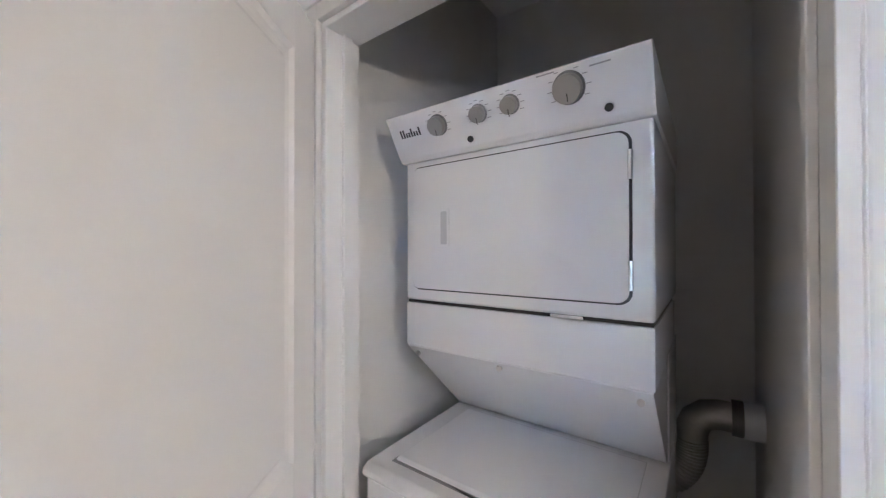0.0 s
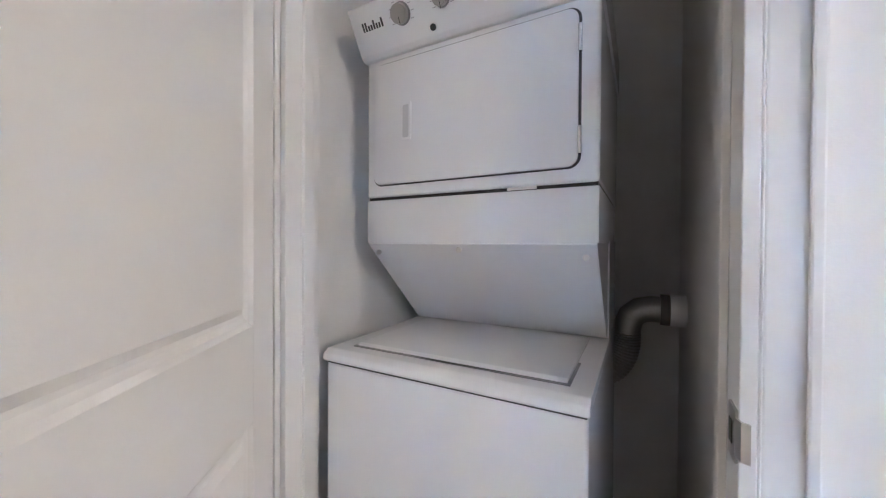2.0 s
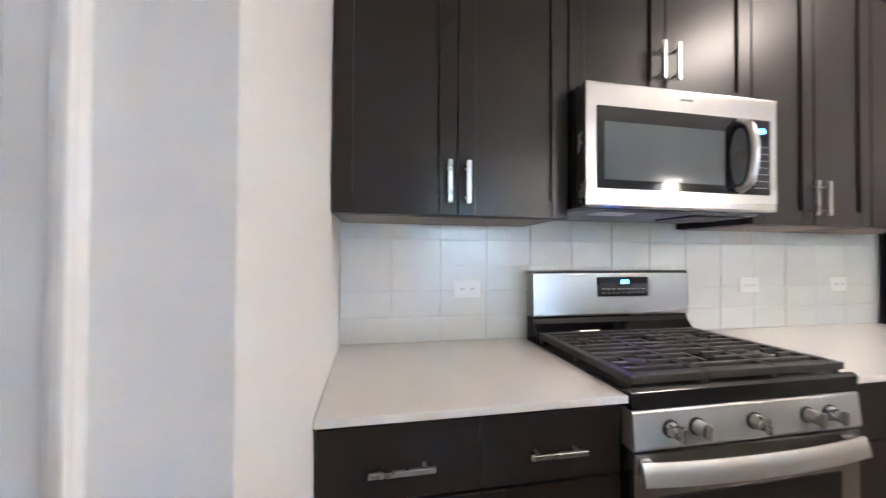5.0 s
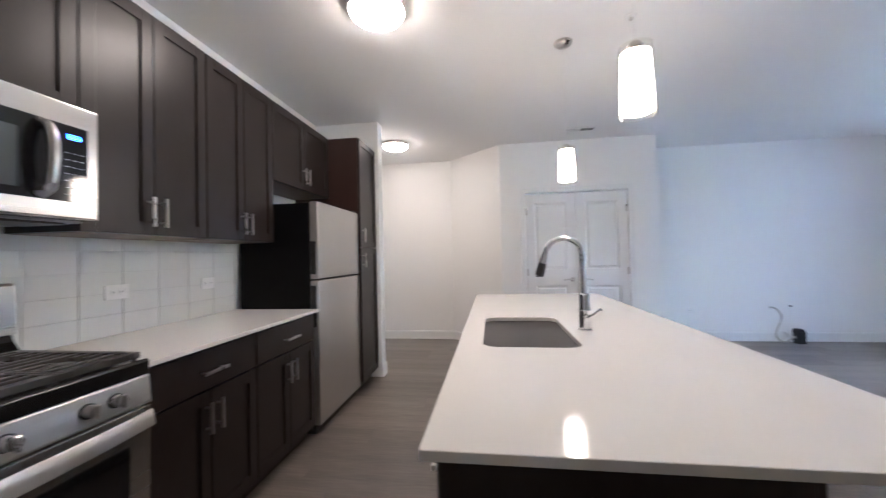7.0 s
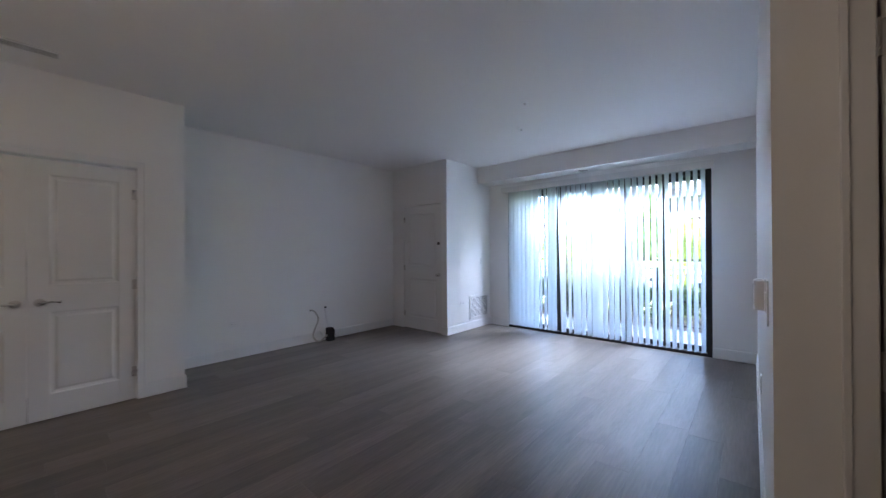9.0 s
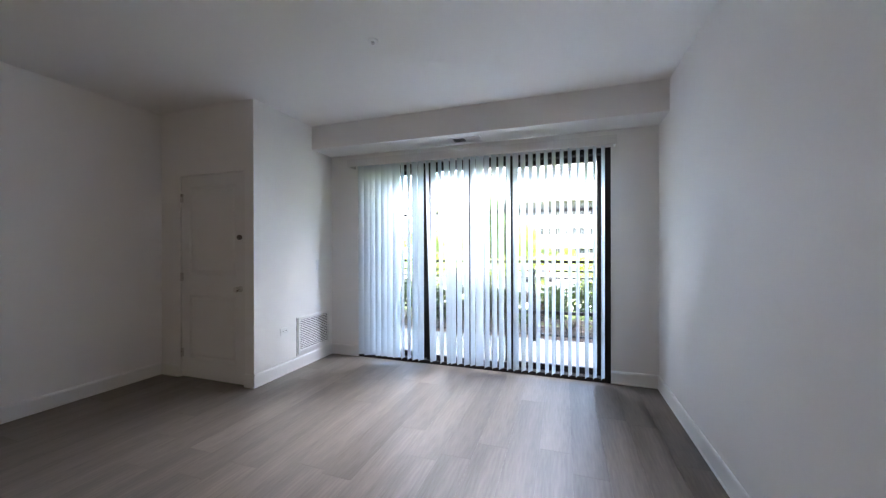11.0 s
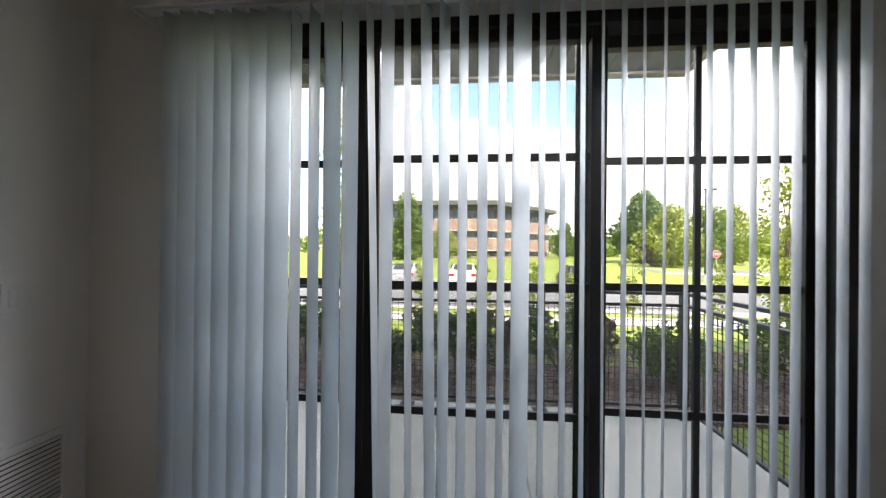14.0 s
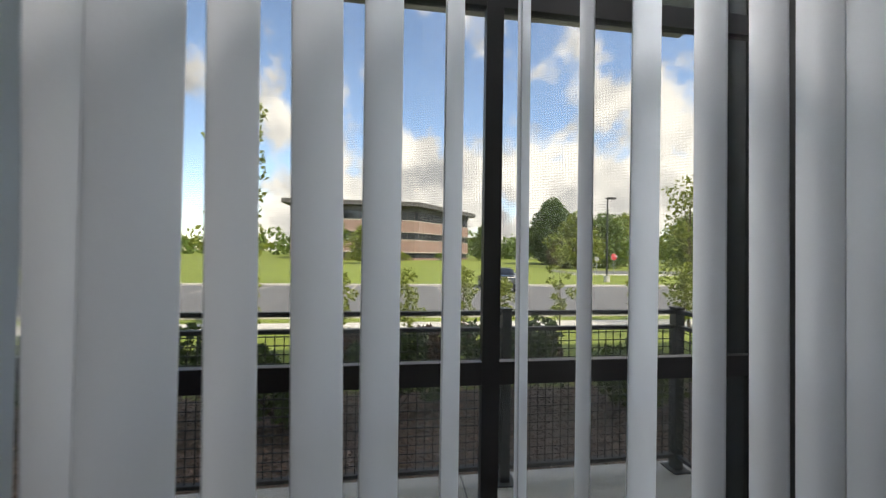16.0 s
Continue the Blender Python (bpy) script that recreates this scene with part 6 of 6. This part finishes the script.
def shell(z0, z1, grow, material, name, label=""):
    cx, cy = OX + 17, 6.0
    o = []
    for x, y in CORNERS:
        d = Vector((x - cx, y - cy)); d = d * (1 + grow / d.length)
        o.append((cx + d.x, cy + d.y))
    return part(name, prism(o, z0, z1, "z"), material, off, label)


shell(OZ, 12.0, -0.35, FARGL, "glazing", "dark ribbon glazing")
for z0, z1 in ((OZ, 0.15), (1.55, 4.15), (6.05, 8.45)):
    shell(z0, z1, 0.0, BRICKM, "brick_band", "red brick spandrel")
for z0, z1 in ((1.35, 1.56), (4.14, 4.30), (5.90, 6.06), (8.44, 8.60)):
    shell(z0, z1, 0.08, BAND, "precast_band", "pale precast band")
shell(10.55, 11.6, 0.05, ROOFM, "fascia", "dark fascia")
shell(11.6, 12.55, 2.1, ROOFM, "roof", "dark overhanging flat roof")
for (xa, ya), (xb, yb_) in zip(CORNERS[:2], CORNERS[1:3]):
    L = math.hypot(xb - xa, yb_ - ya)
    n = int(L / 1.5)
    for k in range(n + 1):
        x, y = xa + (xb - xa) * k / n, ya + (yb_ - ya) * k / n
        for z0, z1 in ((0.15, 1.35), (4.30, 5.90), (8.60, 10.55)):
            part("mullion", B((x - 0.12, y - 0.06, z0, x + 0.12, y + 0.06, z1)), MULL, off)


# ---------------------------------------------------------------- cars
def car(x, y, paint, label, turn=0.0):
    """A parked saloon, its tail towards -x."""
    z = ground_z(x, y) + 0.004
    e = thing("car", (0, 0, 0), label, "car", "parked cars")
    side = [(0.0, 0.38), (0.02, 0.30), (0.35, 0.24), (4.35, 0.24), (4.62, 0.32), (4.66, 0.55), (4.55, 0.70), (3.65, 0.86), (2.95, 1.38), (2.45, 1.45), (1.45, 1.44), (0.75, 1.08), (0.12, 1.02), (0.02, 0.92)]
    body = part("body", prism(side, -0.88, 0.88, "y", 0.07, 2), paint, e, "", True)
    for v in body.data.vertices:
        if v.co.z > 0.95:
            v.co.y *= 1 - 0.26 * min(1, (v.co.z - 0.95) / 0.45)
    part("rear_window", prism([(0.79, 1.11), (1.42, 1.41), (1.40, 1.43), (0.76, 1.13)], -0.60, 0.60, "y"), CARGL, e, "dark rear window")
    for s in (-1, 1):
        part("side_window", prism([(1.25, 1.02), (3.30, 1.00), (2.86, 1.36), (1.52, 1.38)], s * 0.70, s * 0.815, "y"), CARGL, e, "dark side window")
        part("tail_light", B((-0.012, s * 0.52, 0.74, 0.10, s * 0.855, 0.90), bevel=0.02), TAIL, e, "red tail light")
        for xw in (0.95, 3.75):
            w = part("wheel", C((xw, s * 0.80, 0.325), 0.325, 0.20, "y", seg=24, bevel=0.03), RUBBER, e, "black tyre", True)
            part("rim", C((xw, s * 0.895, 0.325), 0.205, 0.02, "y", seg=18), GALV, w)
    part("windscreen", prism([(3.60, 0.90), (2.98, 1.35), (2.99, 1.37), (3.64, 0.90)], -0.60, 0.60, "y"), CARGL, e)
    part("bumper", B((-0.05, -0.84, 0.34, 0.10, 0.84, 0.62), bevel=0.04, seg=2), paint, e)
    part("number_plate", B((-0.056, -0.16, 0.66, -0.01, 0.16, 0.80)), PLATE, e)
    e.matrix_basis = pose(x, y, z, 0, 0, turn)


car(28.9, 7.4, CAR_S, "silver saloon car parked facing the lawn")
car(28.9, 3.5, CAR_W, "white saloon car parked facing the lawn")
car(28.9, -3.95, CAR_K, "black saloon car parked facing the lawn")
car(29.0, -26.0, CAR_R, "red saloon car parked facing the lawn")

# ---------------------------------------------------------------- street furniture
lx, ly = 37.0, -15.55
lz = ground_z(lx, ly)
lp = thing("street_lamp", (lx, ly, lz), "tall dark parking lot lamp post", "street lamp")
part("footing", C((lx, ly, lz + 0.25), 0.26, 0.6, seg=16), PAVE, lp)
part("pole", C((lx, ly, lz + 3.9), 0.085, 6.8, r2=0.06, seg=12), RAILM, lp)
part("head", B((lx - 0.20, ly - 0.75, lz + 7.28, lx + 0.20, ly + 0.10, lz + 7.42), bevel=0.03), RAILM, lp)
sx, sy = 45.2, -21.6
sz = ground_z(sx, sy)
sg = thing("road_sign", (sx, sy, sz), "red octagonal road sign with a white bar", "road sign")
part("post", B((sx - 0.03, sy - 0.03, sz, sx + 0.03, sy + 0.03, 1.55)), GALV, sg)
part("board", prism([(sy + 0.38 * math.cos(radians(22.5 + 45 * k)), 1.25 + 0.38 * math.sin(radians(22.5 + 45 * k))) for k in range(8)], sx - 0.05, sx - 0.035, "x"), SIGNR, sg)
def lettering(text, size, material, parent, matrix):
    """Flat letters in the built-in font, on a board."""
    cu = bpy.data.curves.new("letters", "FONT")
    cu.body, cu.size, cu.align_x, cu.align_y, cu.extrude = text, size, "CENTER", "CENTER", 0.003
    ob = bpy.data.objects.new("letters", cu)
    me = bpy.data.meshes.new_from_object(ob)
    bpy.data.objects.remove(ob)
    bm = bmesh.new()
    bm.from_mesh(me)
    bm.transform(matrix)
    bpy.data.meshes.remove(me)
    return part("letters", bm, material, parent, "white letters")


part("rim", prism([(sy + 0.40 * math.cos(radians(22.5 + 45 * k)), 1.25 + 0.40 * math.sin(radians(22.5 + 45 * k))) for k in range(8)], sx - 0.036, sx - 0.031, "x"), PLATE, sg)
lettering("STOP", 0.34, PLATE, sg, Matrix(((0, 0, -1, sx - 0.054), (-1, 0, 0, sy), (0, 1, 0, 1.25), (0, 0, 0, 1))))
gx_, gy_ = 47.0, -20.6
gs = thing("road_sign", (gx_, gy_, ground_z(gx_, gy_)), "small grey backed road sign on a thin post", "road sign")
part("post", B((gx_ - 0.03, gy_ - 0.03, ground_z(gx_, gy_), gx_ + 0.03, gy_ + 0.03, 1.25)), GALV, gs)
part("board", C((gx_ - 0.04, gy_, 0.98), 0.28, 0.012, "x", seg=24), GALV, gs)

# ---------------------------------------------------------------- tiles behind the counters
back = solid("backsplash", B((0.0005, 0.0, 0.914, 0.004, 2.832, 1.43)), GROUT, "white glazed tile backsplash in pale grout", "backsplash")
TW, TH, G_ = 0.2, 0.1045, 0.0012
tile_me = {}
for r in range(5):
    for c in range(15):
        y0, y1 = c * TW + G_, min((c + 1) * TW, 2.832) - G_
        z0, z1 = 0.9145 + r * TH, 0.9145 + (r + 1) * TH - G_
        if y1 - y0 < 0.02:
            continue
        key = round(y1 - y0, 4)
        if key not in tile_me:
            bm = B((0.0, 0.0, 0.0, 0.0065, y1 - y0, TH - G_), bevel=0.0009)
            tile_me[key] = bpy.data.meshes.new("tile")
            bm.to_mesh(tile_me[key]); bm.free()
            tile_me[key].materials.append(TILE)
        t = new("tile", tile_me[key])
        t.location = (0.0042, y0, z0)
        t.parent = back

# ---------------------------------------------------------------- floor planks
floor = solid("floor", B((-2.0, -2.45, -0.25, XW + 0.2, 6.1, -0.012)), SUBFLOOR, "grey-brown wood-look vinyl plank floor", "floor")
rf = random.Random(11)
PW, PL = 0.200, 1.50
row = 0
yy = -2.42
while yy < 6.0:
    x = -1.95 - rf.uniform(0, PL)
    while x < XW + 0.03:
        a, b = max(x, -1.95), min(x + PL, XW + 0.03)
        if b - a > 0.03:
            bm = B((0, 0, -0.010, b - a - 0.0006, PW - 0.0006, 0.0), bevel=0.0003)
            ob = link("plank", bm, PLANK)
            ob.location = (a, yy, 0.0)
            ob.parent = floor
        x += PL
    yy += PW
    row += 1
solid("threshold", B((XW + 0.031, WY0, -0.012, XW + 0.2, WY1, -0.002)), FRAME, "black metal door threshold", "threshold")
